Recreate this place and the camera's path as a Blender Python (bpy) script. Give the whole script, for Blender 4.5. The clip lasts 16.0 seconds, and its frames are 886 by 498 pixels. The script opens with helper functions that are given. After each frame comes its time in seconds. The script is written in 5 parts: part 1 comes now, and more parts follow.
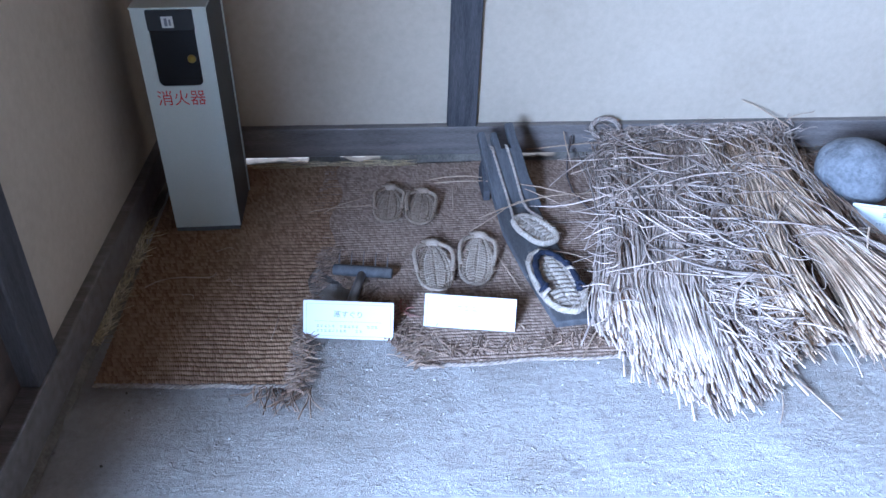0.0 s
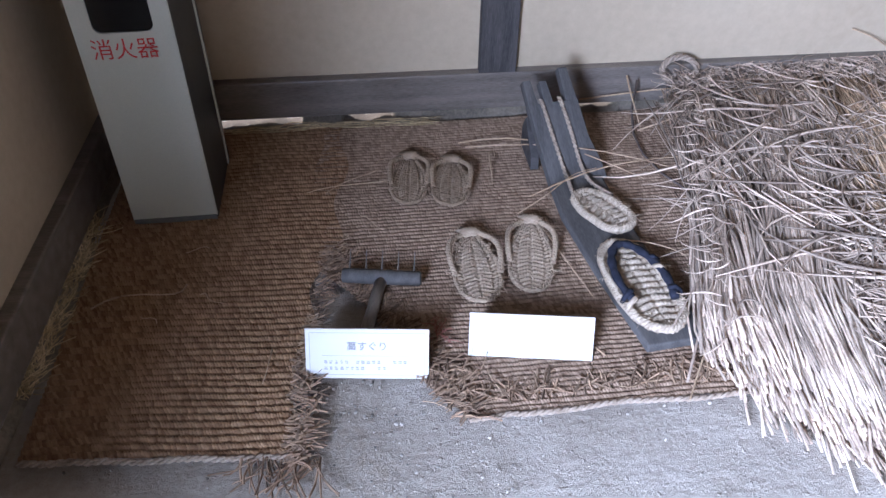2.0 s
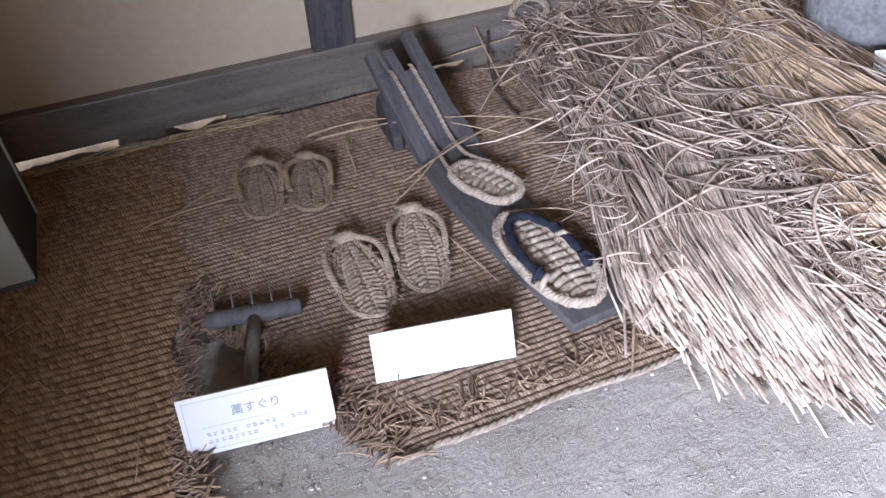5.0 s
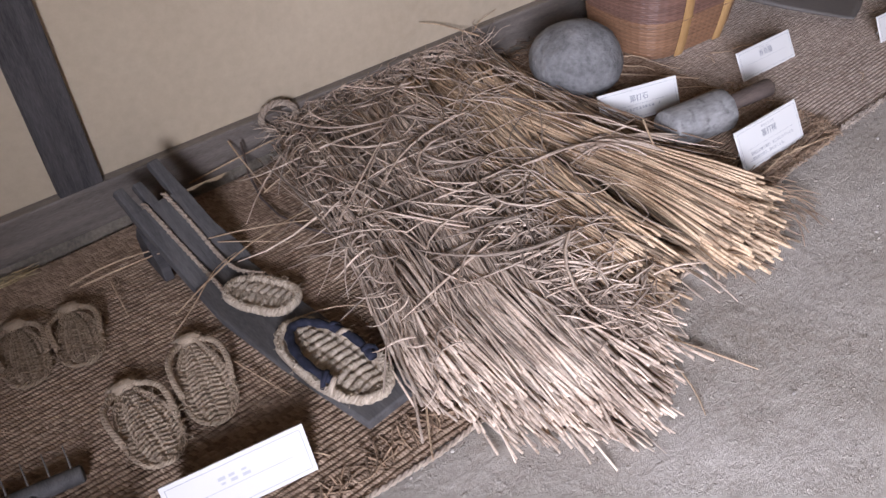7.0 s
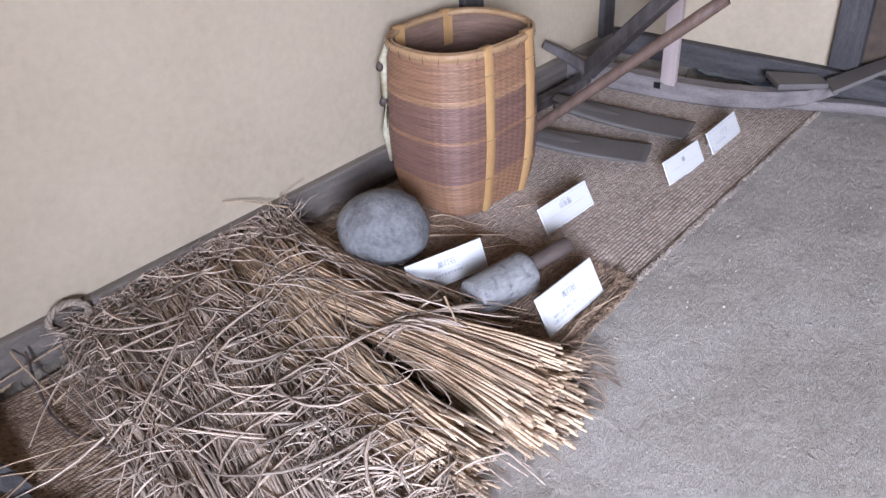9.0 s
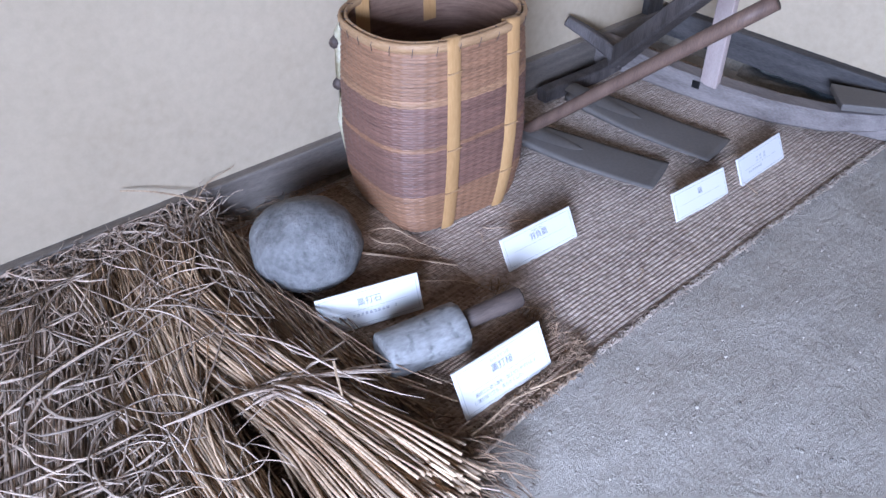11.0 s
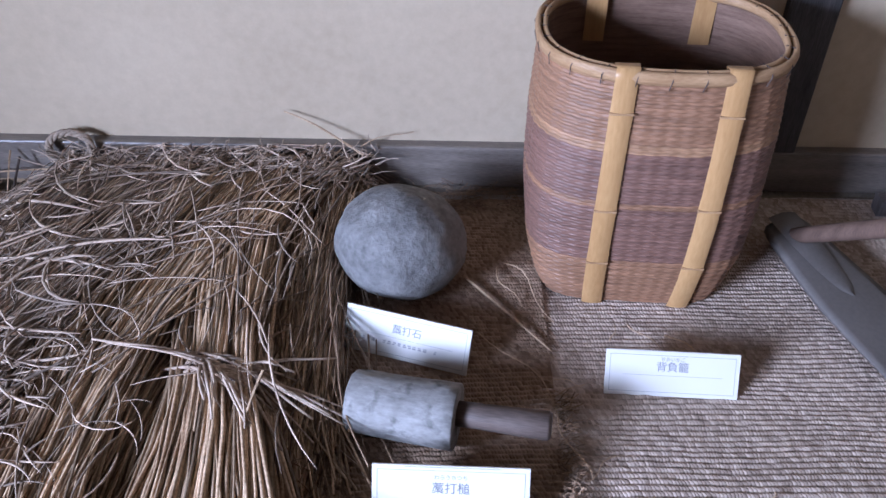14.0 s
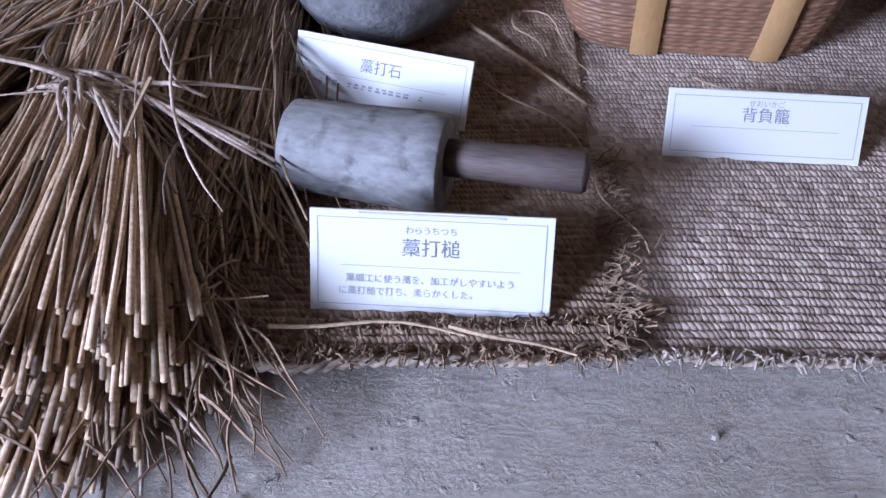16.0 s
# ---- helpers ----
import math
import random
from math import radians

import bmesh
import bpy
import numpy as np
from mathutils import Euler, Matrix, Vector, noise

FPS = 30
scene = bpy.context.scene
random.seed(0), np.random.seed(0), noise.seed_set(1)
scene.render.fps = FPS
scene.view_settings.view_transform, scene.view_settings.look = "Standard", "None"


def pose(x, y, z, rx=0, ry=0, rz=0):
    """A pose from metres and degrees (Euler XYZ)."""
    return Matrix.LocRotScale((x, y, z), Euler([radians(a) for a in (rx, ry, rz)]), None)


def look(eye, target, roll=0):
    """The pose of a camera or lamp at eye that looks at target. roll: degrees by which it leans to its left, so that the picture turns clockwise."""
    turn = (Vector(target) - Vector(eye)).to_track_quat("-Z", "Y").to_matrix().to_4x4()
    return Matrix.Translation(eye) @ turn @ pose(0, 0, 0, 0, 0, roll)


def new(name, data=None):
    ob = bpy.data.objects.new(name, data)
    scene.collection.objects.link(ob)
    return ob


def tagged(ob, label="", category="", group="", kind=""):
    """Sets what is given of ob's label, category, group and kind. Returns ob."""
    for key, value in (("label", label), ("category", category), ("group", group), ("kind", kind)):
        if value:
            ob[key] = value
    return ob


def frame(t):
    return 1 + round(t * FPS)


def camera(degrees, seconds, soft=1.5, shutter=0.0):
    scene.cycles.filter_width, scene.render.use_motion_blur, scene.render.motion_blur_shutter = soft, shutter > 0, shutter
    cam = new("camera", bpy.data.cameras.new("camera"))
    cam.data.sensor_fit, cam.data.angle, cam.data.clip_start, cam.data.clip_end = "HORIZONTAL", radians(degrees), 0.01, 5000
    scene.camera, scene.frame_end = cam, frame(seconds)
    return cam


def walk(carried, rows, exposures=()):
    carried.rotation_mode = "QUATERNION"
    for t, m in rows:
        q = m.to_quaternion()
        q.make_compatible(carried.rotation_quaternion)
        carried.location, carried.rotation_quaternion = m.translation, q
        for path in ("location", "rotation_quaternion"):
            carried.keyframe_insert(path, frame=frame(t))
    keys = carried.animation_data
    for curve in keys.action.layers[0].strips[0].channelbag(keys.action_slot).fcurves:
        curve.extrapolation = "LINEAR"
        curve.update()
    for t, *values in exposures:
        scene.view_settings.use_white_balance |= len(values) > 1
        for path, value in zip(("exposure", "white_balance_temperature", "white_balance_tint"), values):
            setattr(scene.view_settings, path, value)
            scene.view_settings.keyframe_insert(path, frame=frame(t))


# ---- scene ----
cam = camera(57.5, 16.0)
PATH = [
    (0, (1.114, -3.333, 1.92), (1.325, -1.726, 0.749), 2.1),
    (0.5, (1.067, -3.252, 1.867), (1.306, -1.637, 0.712), 3.3),
    (1, (1.021, -3.127, 1.815), (1.284, -1.54, 0.627), 2.1),
    (1.5, (1.063, -2.862, 1.734), (1.31, -1.329, 0.473), 2.4),
    (2, (1.071, -2.581, 1.614), (1.279, -1.082, 0.307), 0.9),
    (2.5, (1.008, -2.362, 1.487), (1.214, -0.907, 0.13), -0.4),
    (3, (1.009, -2.291, 1.394), (1.305, -0.901, -0.013), 0.4),
    (3.2, (1.021, -2.285, 1.39), (1.352, -0.907, -0.021), 0.8),
    (5.3, (1.118, -2.284, 1.469), (1.687, -0.921, 0.12), -3.4),
    (5.5, (1.144, -2.288, 1.464), (1.754, -0.934, 0.124), -3.9),
    (6, (1.192, -2.305, 1.484), (1.924, -1.0, 0.157), -3.5),
    (6.5, (1.221, -2.323, 1.514), (2.034, -1.044, 0.21), -4.2),
    (7, (1.25, -2.335, 1.536), (2.171, -1.083, 0.277), -4.9),
    (7.5, (1.268, -2.326, 1.585), (2.302, -1.112, 0.378), -4.9),
    (8, (1.288, -2.337, 1.653), (2.429, -1.172, 0.496), -4.7),
    (8.5, (1.364, -2.344, 1.699), (2.592, -1.236, 0.574), -4.1),
    (9, (1.555, -2.355, 1.724), (2.797, -1.224, 0.639), -3.3),
    (9.5, (1.756, -2.365, 1.737), (2.894, -1.181, 0.597), -2.9),
    (10, (1.937, -2.336, 1.739), (3.045, -1.162, 0.558), -2.1),
    (10.2, (2.029, -2.267, 1.726), (3.142, -1.114, 0.529), -1.6),
    (12.3, (2.806, -2.213, 1.688), (3.56, -0.902, 0.379), 0.2),
    (12.5, (2.905, -2.236, 1.686), (3.609, -0.917, 0.357), -0.4),
    (13, (3.107, -2.158, 1.613), (3.707, -0.794, 0.28), 2.6),
    (13.5, (3.274, -2.085, 1.579), (3.675, -0.59, 0.312), 1.9),
    (14, (3.466, -2.134, 1.51), (3.449, -0.586, 0.245), 0.2),
    (14.5, (3.496, -2.085, 1.395), (3.337, -0.619, 0.043), -4.2),
    (15, (3.481, -1.983, 1.095), (3.37, -0.539, -0.284), -5.5),
    (15.5, (3.498, -1.933, 0.903), (3.431, -0.522, -0.513), -2.4),
    (16, (3.522, -1.936, 0.83), (3.459, -0.494, -0.554), -0.1),
]
LIGHT = [(0, 0.52, 4350, 17), (1.0, 0.46, 4620, 21), (1.6, 0.44, 5020, 23), (2.0, 0.38, 5220, 23), (3, 0.4, 5500, 23), (5.5, 0.14, 5850, 24), (7, -0.30, 6350, 28), (8, -0.06, 6600, 29), (9, 0.18, 5800, 25), (10, 0.26, 5330, 22), (12.5, 0.3, 5030, 24), (13.5, 0.15, 5150, 25), (15, 0.2, 5250, 29), (16, -0.06, 5200, 29)]
walk(cam, [(t, look(eye, target, roll)) for t, eye, target, roll in PATH], LIGHT)


# ---- world, sun, lights ----
world = bpy.data.worlds.new("world")
scene.world = world
world.use_nodes = True
sky = world.node_tree.nodes.new("ShaderNodeTexSky")
sky.sky_type, sky.sun_disc = "NISHITA", False
sky.sun_elevation, sky.sun_rotation = radians(25), radians(-37)
world.node_tree.links.new(sky.outputs[0], world.node_tree.nodes["Background"].inputs[0])
world.node_tree.nodes["Background"].inputs[1].default_value = 0.04
sun_data = bpy.data.lights.new("sun", "SUN")
sun_data.energy, sun_data.angle, sun_data.color = 5.0, radians(0.5), (1.0, 0.90, 0.74)
sun = new("sun", sun_data)
sun.matrix_world = look((-4.9, 6.5, 3.8), (0.0, 0.0, 0.0))
door_light = bpy.data.lights.new("door_daylight", "AREA")
door_light.shape, door_light.size, door_light.size_y = "RECTANGLE", 2.2, 1.8
door_light.energy, door_light.color = 1270.0, (0.78, 0.89, 1.0)
door_lamp = new("door_daylight", door_light)
door_lamp.matrix_world = look((-1.38, -5.0, 2.4), (2.3, -0.8, 0.0))


# ---- materials ----
def nodes_of(name, rough=0.8, metal=0.0):
    m = bpy.data.materials.new(name)
    m.use_nodes = True
    nt = m.node_tree
    b = nt.nodes["Principled BSDF"]
    b.inputs["Roughness"].default_value, b.inputs["Metallic"].default_value = rough, metal
    return m, nt, b


def surface(name, dark, light, scale=8.0, stretch=(1, 1, 1), rough=0.8, metal=0.0, bump=0.3, fine=60.0, depth=0.01, spots=0.0, vary=0.0, island=False, spec=0.3, grit=False):
    """Two tones mixed by coarse and fine noise, with bump at both scales; vary: tone change from piece to piece."""
    m, nt, b = nodes_of(name, rough, metal)
    N, L = nt.nodes.new, nt.links.new
    b.inputs["Specular IOR Level"].default_value = spec
    co = N("ShaderNodeTexCoord")
    mp = N("ShaderNodeMapping")
    mp.inputs["Scale"].default_value = stretch
    L(co.outputs["Object"], mp.inputs[0])
    big, tiny = N("ShaderNodeTexNoise"), N("ShaderNodeTexNoise")
    big.inputs["Scale"].default_value, big.inputs["Detail"].default_value = scale, 6.0
    tiny.inputs["Scale"].default_value, tiny.inputs["Detail"].default_value = fine, 4.0
    if grit:
        tiny.inputs["Detail"].default_value, tiny.inputs["Roughness"].default_value = 7.0, 0.62
    L(mp.outputs[0], big.inputs["Vector"])
    L(mp.outputs[0], tiny.inputs["Vector"])
    mix = N("ShaderNodeMix")
    mix.data_type = "FLOAT"
    mix.inputs[0].default_value = 0.45
    L(big.outputs[0], mix.inputs[2])
    L(tiny.outputs[0], mix.inputs[3])
    ramp = N("ShaderNodeValToRGB")
    ramp.color_ramp.elements[0].position, ramp.color_ramp.elements[1].position = 0.34, 0.66
    ramp.color_ramp.elements[0].color, ramp.color_ramp.elements[1].color = (*dark, 1), (*light, 1)
    L(mix.outputs[0], ramp.inputs[0])
    out = ramp.outputs[0]
    if vary:
        if island:
            src = N("ShaderNodeNewGeometry").outputs["Random Per Island"]
        else:
            src = N("ShaderNodeObjectInfo").outputs["Random"]
        hsv = N("ShaderNodeHueSaturation")
        r = N("ShaderNodeMapRange")
        r.inputs[3].default_value, r.inputs[4].default_value = 1 - vary * 1.15, 1 + vary * 0.75
        L(src, r.inputs[0])
        L(r.outputs[0], hsv.inputs["Value"])
        L(out, hsv.inputs["Color"])
        out = hsv.outputs[0]
    if spots:
        sp = N("ShaderNodeTexNoise")
        sp.inputs["Scale"].default_value, sp.inputs["Detail"].default_value = scale * 2.7, 8.0
        L(co.outputs["Object"], sp.inputs["Vector"])
        sr = N("ShaderNodeMapRange")
        sr.inputs[1].default_value, sr.inputs[2].default_value = 0.56, 0.70
        sr.inputs[4].default_value = spots
        L(sp.outputs[0], sr.inputs[0])
        mx = N("ShaderNodeMix")
        mx.data_type = "RGBA"
        L(sr.outputs[0], mx.inputs[0])
        L(out, mx.inputs[6])
        mx.inputs[7].default_value = (*[c * 0.45 for c in dark], 1)
        out = mx.outputs[2]
    L(out, b.inputs["Base Color"])
    bp = N("ShaderNodeBump")
    bp.inputs["Strength"].default_value, bp.inputs["Distance"].default_value = bump, depth
    L(mix.outputs[0], bp.inputs["Height"])
    L(bp.outputs[0], b.inputs["Normal"])
    return m


def plain(name, colour, rough=0.5, metal=0.0):
    m, nt, b = nodes_of(name, rough, metal)
    b.inputs["Base Color"].default_value = (*colour, 1)
    return m


def earth_floor():
    """Tamped earth: dusty tone patches, fine grit, scattered pits and small stones."""
    m, nt, b = nodes_of("earth_floor", 0.7)
    N, L = nt.nodes.new, nt.links.new
    b.inputs["Specular IOR Level"].default_value = 0.45
    co = N("ShaderNodeTexCoord").outputs["Object"]

    drag = N("ShaderNodeMapping")
    drag.inputs["Scale"].default_value = (0.45, 1.6, 1.0)
    drag.inputs["Rotation"].default_value = (0, 0, 0.75)
    L(co, drag.inputs[0])

    def noise_tex(scale, detail, rough, dist=0.0, along=False):
        n = N("ShaderNodeTexNoise")
        n.inputs["Scale"].default_value, n.inputs["Detail"].default_value = scale, detail
        n.inputs["Roughness"].default_value, n.inputs["Distortion"].default_value = rough, dist
        L(drag.outputs[0] if along else co, n.inputs["Vector"])
        return n.outputs[0]

    def remap(src, a, b2, c, d):
        r = N("ShaderNodeMapRange")
        for k, v in zip((1, 2, 3, 4), (a, b2, c, d)):
            r.inputs[k].default_value = v
        L(src, r.inputs[0])
        return r.outputs[0]

    def plus(p, q):
        a = N("ShaderNodeMath")
        L(p, a.inputs[0])
        L(q, a.inputs[1])
        return a.outputs[0]

    tone = plus(remap(noise_tex(1.1, 6, 0.65, 0.6), 0.3, 0.7, 0.0, 0.72), remap(noise_tex(38, 9, 0.75), 0.3, 0.7, 0.0, 0.45))
    ramp = N("ShaderNodeValToRGB")
    ramp.color_ramp.elements[0].position, ramp.color_ramp.elements[1].position = 0.2, 0.9
    ramp.color_ramp.elements[0].color, ramp.color_ramp.elements[1].color = (0.285, 0.235, 0.18, 1), (0.475, 0.425, 0.36, 1)
    L(tone, ramp.inputs[0])
    # scattered dark pits and pale grains
    pits = remap(noise_tex(24, 3, 0.5), 0.66, 0.74, 0.0, 0.55)
    mx = N("ShaderNodeMix")
    mx.data_type = "RGBA"
    L(pits, mx.inputs[0])
    L(ramp.outputs[0], mx.inputs[6])
    mx.inputs[7].default_value = (0.19, 0.155, 0.12, 1)
    L(mx.outputs[2], b.inputs["Base Color"])
    height = plus(remap(noise_tex(5, 5, 0.6, 0.5), 0, 1, 0, 1.5), remap(noise_tex(120, 8, 0.75), 0, 1, 0, 0.46))
    height = plus(height, remap(noise_tex(17, 8, 0.66, 0.2, True), 0.25, 0.75, 0, 0.36))
    height = plus(height, remap(noise_tex(13, 3, 0.5), 0.60, 0.76, 0.0, -0.36))
    height = plus(height, remap(noise_tex(47, 2, 0.5), 0.66, 0.78, 0.0, 0.35))
    bp = N("ShaderNodeBump")
    bp.inputs["Strength"].default_value, bp.inputs["Distance"].default_value = 0.9, 0.011
    L(height, bp.inputs["Height"])
    L(bp.outputs[0], b.inputs["Normal"])
    return m


def woven_mat(name, dark, light):
    """Rows of slanting straw strands; the mesh attribute "weave" holds metres along a row and the row's number."""
    m, nt, b = nodes_of(name, 0.9)
    N, L = nt.nodes.new, nt.links.new
    b.inputs["Specular IOR Level"].default_value = 0.2
    at = N("ShaderNodeAttribute")
    at.attribute_name = "weave"
    sep = N("ShaderNodeSeparateXYZ")
    L(at.outputs["Vector"], sep.inputs[0])

    def calc(op, p, q=None, r=None):
        n = N("ShaderNodeMath")
        n.operation = op
        for k, v in enumerate((p, q, r)):
            if v is None:
                continue
            if isinstance(v, (int, float)):
                n.inputs[k].default_value = v
            else:
                L(v, n.inputs[k])
        return n.outputs[0]

    def noise_tex(scale, detail):
        n = N("ShaderNodeTexNoise")
        n.inputs["Scale"].default_value, n.inputs["Detail"].default_value = scale, detail
        L(N("ShaderNodeTexCoord").outputs["Object"], n.inputs["Vector"])
        return n.outputs[0]

    def dice(src):
        n = N("ShaderNodeTexWhiteNoise")
        n.noise_dimensions = "1D"
        L(src, n.inputs["W"])
        return n.outputs["Value"]

    row, part_row = calc("FLOOR", sep.outputs[1]), calc("FRACT", sep.outputs[1])
    along = calc("MULTIPLY_ADD", sep.outputs[0], 1 / 0.0082, calc("MULTIPLY", part_row, 1.1))
    along = calc("ADD", along, calc("MULTIPLY", dice(row), 17.0))
    along = calc("ADD", along, calc("MULTIPLY", noise_tex(22, 3), 2.6))
    strand = calc("ABSOLUTE", calc("SINE", calc("MULTIPLY", along, math.pi)))
    tint = dice(calc("ADD", calc("FLOOR", along), calc("MULTIPLY", row, 31.7)))
    tone = calc("ADD", calc("MULTIPLY", tint, 0.42), calc("ADD", calc("MULTIPLY", noise_tex(2.2, 6), 0.38), calc("MULTIPLY", noise_tex(160, 4), 0.35)))
    ramp = N("ShaderNodeValToRGB")
    ramp.color_ramp.elements[0].position, ramp.color_ramp.elements[1].position = 0.30, 0.86
    ramp.color_ramp.elements[0].color, ramp.color_ramp.elements[1].color = (*dark, 1), (*light, 1)
    L(tone, ramp.inputs[0])
    L(ramp.outputs[0], b.inputs["Base Color"])
    bp = N("ShaderNodeBump")
    bp.inputs["Strength"].default_value, bp.inputs["Distance"].default_value = 0.5, 0.004
    L(calc("ADD", calc("POWER", strand, 0.6), calc("MULTIPLY", noise_tex(240, 4), 0.35)), bp.inputs["Height"])
    L(bp.outputs[0], b.inputs["Normal"])
    return m


PLASTER = surface("plaster", (0.44, 0.352, 0.242), (0.535, 0.436, 0.308), 1.3, (1, 1, 1), 0.95, 0, 0.35, 30, 0.004, 0.08, grit=True)
EARTH = earth_floor()
OLD_WOOD = surface("old_dark_wood", (0.095, 0.078, 0.064), (0.25, 0.212, 0.178), 3.0, (1, 9, 9), 0.34, 0, 0.35, 40, 0.005, spec=0.6)
OLD_POST = surface("old_dark_post", (0.035, 0.032, 0.032), (0.10, 0.09, 0.085), 3.0, (9, 9, 1), 0.75, 0, 0.5, 40, 0.006)
CEIL_WOOD = surface("ceiling_board", (0.05, 0.035, 0.025), (0.12, 0.085, 0.06), 2.0, (1, 8, 8), 0.85)
MAT_STRAW = woven_mat("woven_straw_mat", (0.15, 0.080, 0.040), (0.375, 0.235, 0.130))
MAT_MID = woven_mat("faded_straw_mat", (0.165, 0.105, 0.067), (0.40, 0.284, 0.195))
MAT_GREY = woven_mat("grey_straw_mat", (0.24, 0.178, 0.135), (0.56, 0.445, 0.352))
ROPE = surface("straw_rope", (0.22, 0.165, 0.118), (0.45, 0.36, 0.275), 60, (1, 1, 1), 0.9, 0, 0.5, 240, 0.002)
STRAW = surface("dry_straw", (0.235, 0.142, 0.078), (0.63, 0.462, 0.298), 9, (1, 1, 1), 0.65, 0, 0.2, 150, 0.001, 0, 0.6, True)
STRAW_PALE = surface("weathered_straw", (0.275, 0.192, 0.135), (0.665, 0.53, 0.408), 9, (1, 1, 1), 0.75, 0, 0.2, 150, 0.001, 0, 0.5, True)
FRAY = surface("frayed_straw", (0.15, 0.092, 0.055), (0.38, 0.26, 0.165), 12, (1, 1, 1), 0.85, 0, 0.2, 150, 0.001, 0, 0.5, True)
FRAY_GREY = surface("frayed_grey_straw", (0.22, 0.17, 0.13), (0.50, 0.41, 0.33), 12, (1, 1, 1), 0.85, 0, 0.2, 150, 0.001, 0, 0.5, True)
ZORI = surface("sandal_straw", (0.24, 0.172, 0.112), (0.57, 0.445, 0.315), 30, (1, 6, 1), 0.9, 0, 0.7, 200, 0.002)
PALE_SOLE = surface("pale_sandal_straw", (0.27, 0.205, 0.14), (0.62, 0.51, 0.385), 34, (1, 6, 1), 0.9, 0, 0.7, 200, 0.002)
ZORI_OLD = surface("sandal_straw_brown", (0.19, 0.13, 0.082), (0.40, 0.295, 0.195), 30, (1, 6, 1), 0.9, 0, 0.7, 200, 0.002)
NAVY = surface("indigo_cloth", (0.008, 0.009, 0.016), (0.03, 0.032, 0.05), 40, rough=0.9)
SLATE_WOOD = surface("grey_black_wood", (0.054, 0.050, 0.048), (0.13, 0.121, 0.114), 4, (8, 1, 8), 0.7, 0, 0.35, 50, 0.004)
STONE = surface("granite", (0.115, 0.111, 0.106), (0.29, 0.281, 0.268), 9, (1, 1, 1), 0.9, 0, 0.9, 55, 0.014, 0.35, grit=True)
MALLET_WOOD = surface("grey_mallet_wood", (0.15, 0.142, 0.132), (0.33, 0.318, 0.30), 9, (1, 2, 2), 0.75, 0, 0.7, 45, 0.007, 0.85)
HANDLE_WOOD = surface("dark_brown_wood", (0.055, 0.04, 0.034), (0.135, 0.10, 0.082), 4, (1, 9, 9), 0.6, 0, 0.3, 40, 0.003)
POLE_WOOD = surface("brown_pole_wood", (0.085, 0.052, 0.038), (0.17, 0.108, 0.078), 3, (9, 9, 1), 0.55, 0, 0.3, 40, 0.003)
IRON = surface("dull_grey_iron", (0.112, 0.098, 0.086), (0.148, 0.130, 0.115), 4, rough=0.6, metal=0.1, bump=0.08, fine=90, depth=0.001)
PLOUGH_WOOD = surface("weathered_plough_wood", (0.13, 0.108, 0.098), (0.265, 0.228, 0.208), 3, (8, 1, 8), 0.8, 0, 0.4, 30, 0.004)
DARK_WOOD = surface("dark_plough_wood", (0.05, 0.04, 0.036), (0.13, 0.11, 0.10), 3, (6, 6, 1), 0.75, 0, 0.4, 30, 0.004)
CARD = plain("white_card", (0.70, 0.68, 0.635), 0.55)
INK = plain("print_ink", (0.22, 0.22, 0.24), 0.7)
INK_GREY = plain("print_ink_grey", (0.34, 0.335, 0.34), 0.7)
INK_FAINT = plain("faint_print_ink", (0.52, 0.515, 0.51), 0.7)
RED = plain("red_lettering", (0.50, 0.02, 0.02), 0.5)
STEEL = surface("silver_panel", (0.55, 0.575, 0.515), (0.63, 0.655, 0.59), 1.2, rough=0.5, metal=0.15, bump=0.03, fine=300)
BOX_SIDE = surface("dark_box_side", (0.028, 0.027, 0.024), (0.05, 0.048, 0.042), 2, rough=0.45, metal=0.3, bump=0.03)
BLACK = plain("black_inside", (0.006, 0.006, 0.006), 0.5)
GLASS = plain("dark_window", (0.012, 0.012, 0.012), 0.15)
BRASS = plain("brass_knob", (0.45, 0.33, 0.06), 0.4, 0.6)
PACKED = surface("packed_chaff_earth", (0.13, 0.11, 0.085), (0.27, 0.225, 0.17), 14, (1, 1, 1), 0.95, 0, 1.0, 120, 0.006, 0.2)
OUT_GROUND = surface("outside_gravel", (0.42, 0.38, 0.30), (0.62, 0.57, 0.47), 12)


# ---- helpers ----
def mesh_from(name, verts, faces, material, smooth=False):
    me = bpy.data.meshes.new(name)
    me.from_pydata(verts, [], faces)
    me.materials.append(material)
    if smooth:
        me.polygons.foreach_set("use_smooth", [True] * len(me.polygons))
    me.update()
    return me


def part(name, bm, material=None, parent=None, label="", smooth=False):
    """Links a bmesh, or a ready mesh, as one mesh object under a thing or a part."""
    if isinstance(bm, bpy.types.Mesh):
        me = bm
    else:
        me = bpy.data.meshes.new(name)
        bm.normal_update()
        bm.to_mesh(me)
        bm.free()
        me.materials.append(material)
        if smooth:
            me.polygons.foreach_set("use_smooth", [True] * len(me.polygons))
    ob = new(name, me)
    ob.parent = parent
    if label:
        ob["label"] = label
    return ob


def thing(name, label, category, m=None, group="", kind=""):
    ob = new(name)
    ob.matrix_world = m or Matrix()
    return tagged(ob, label, category, group, kind)


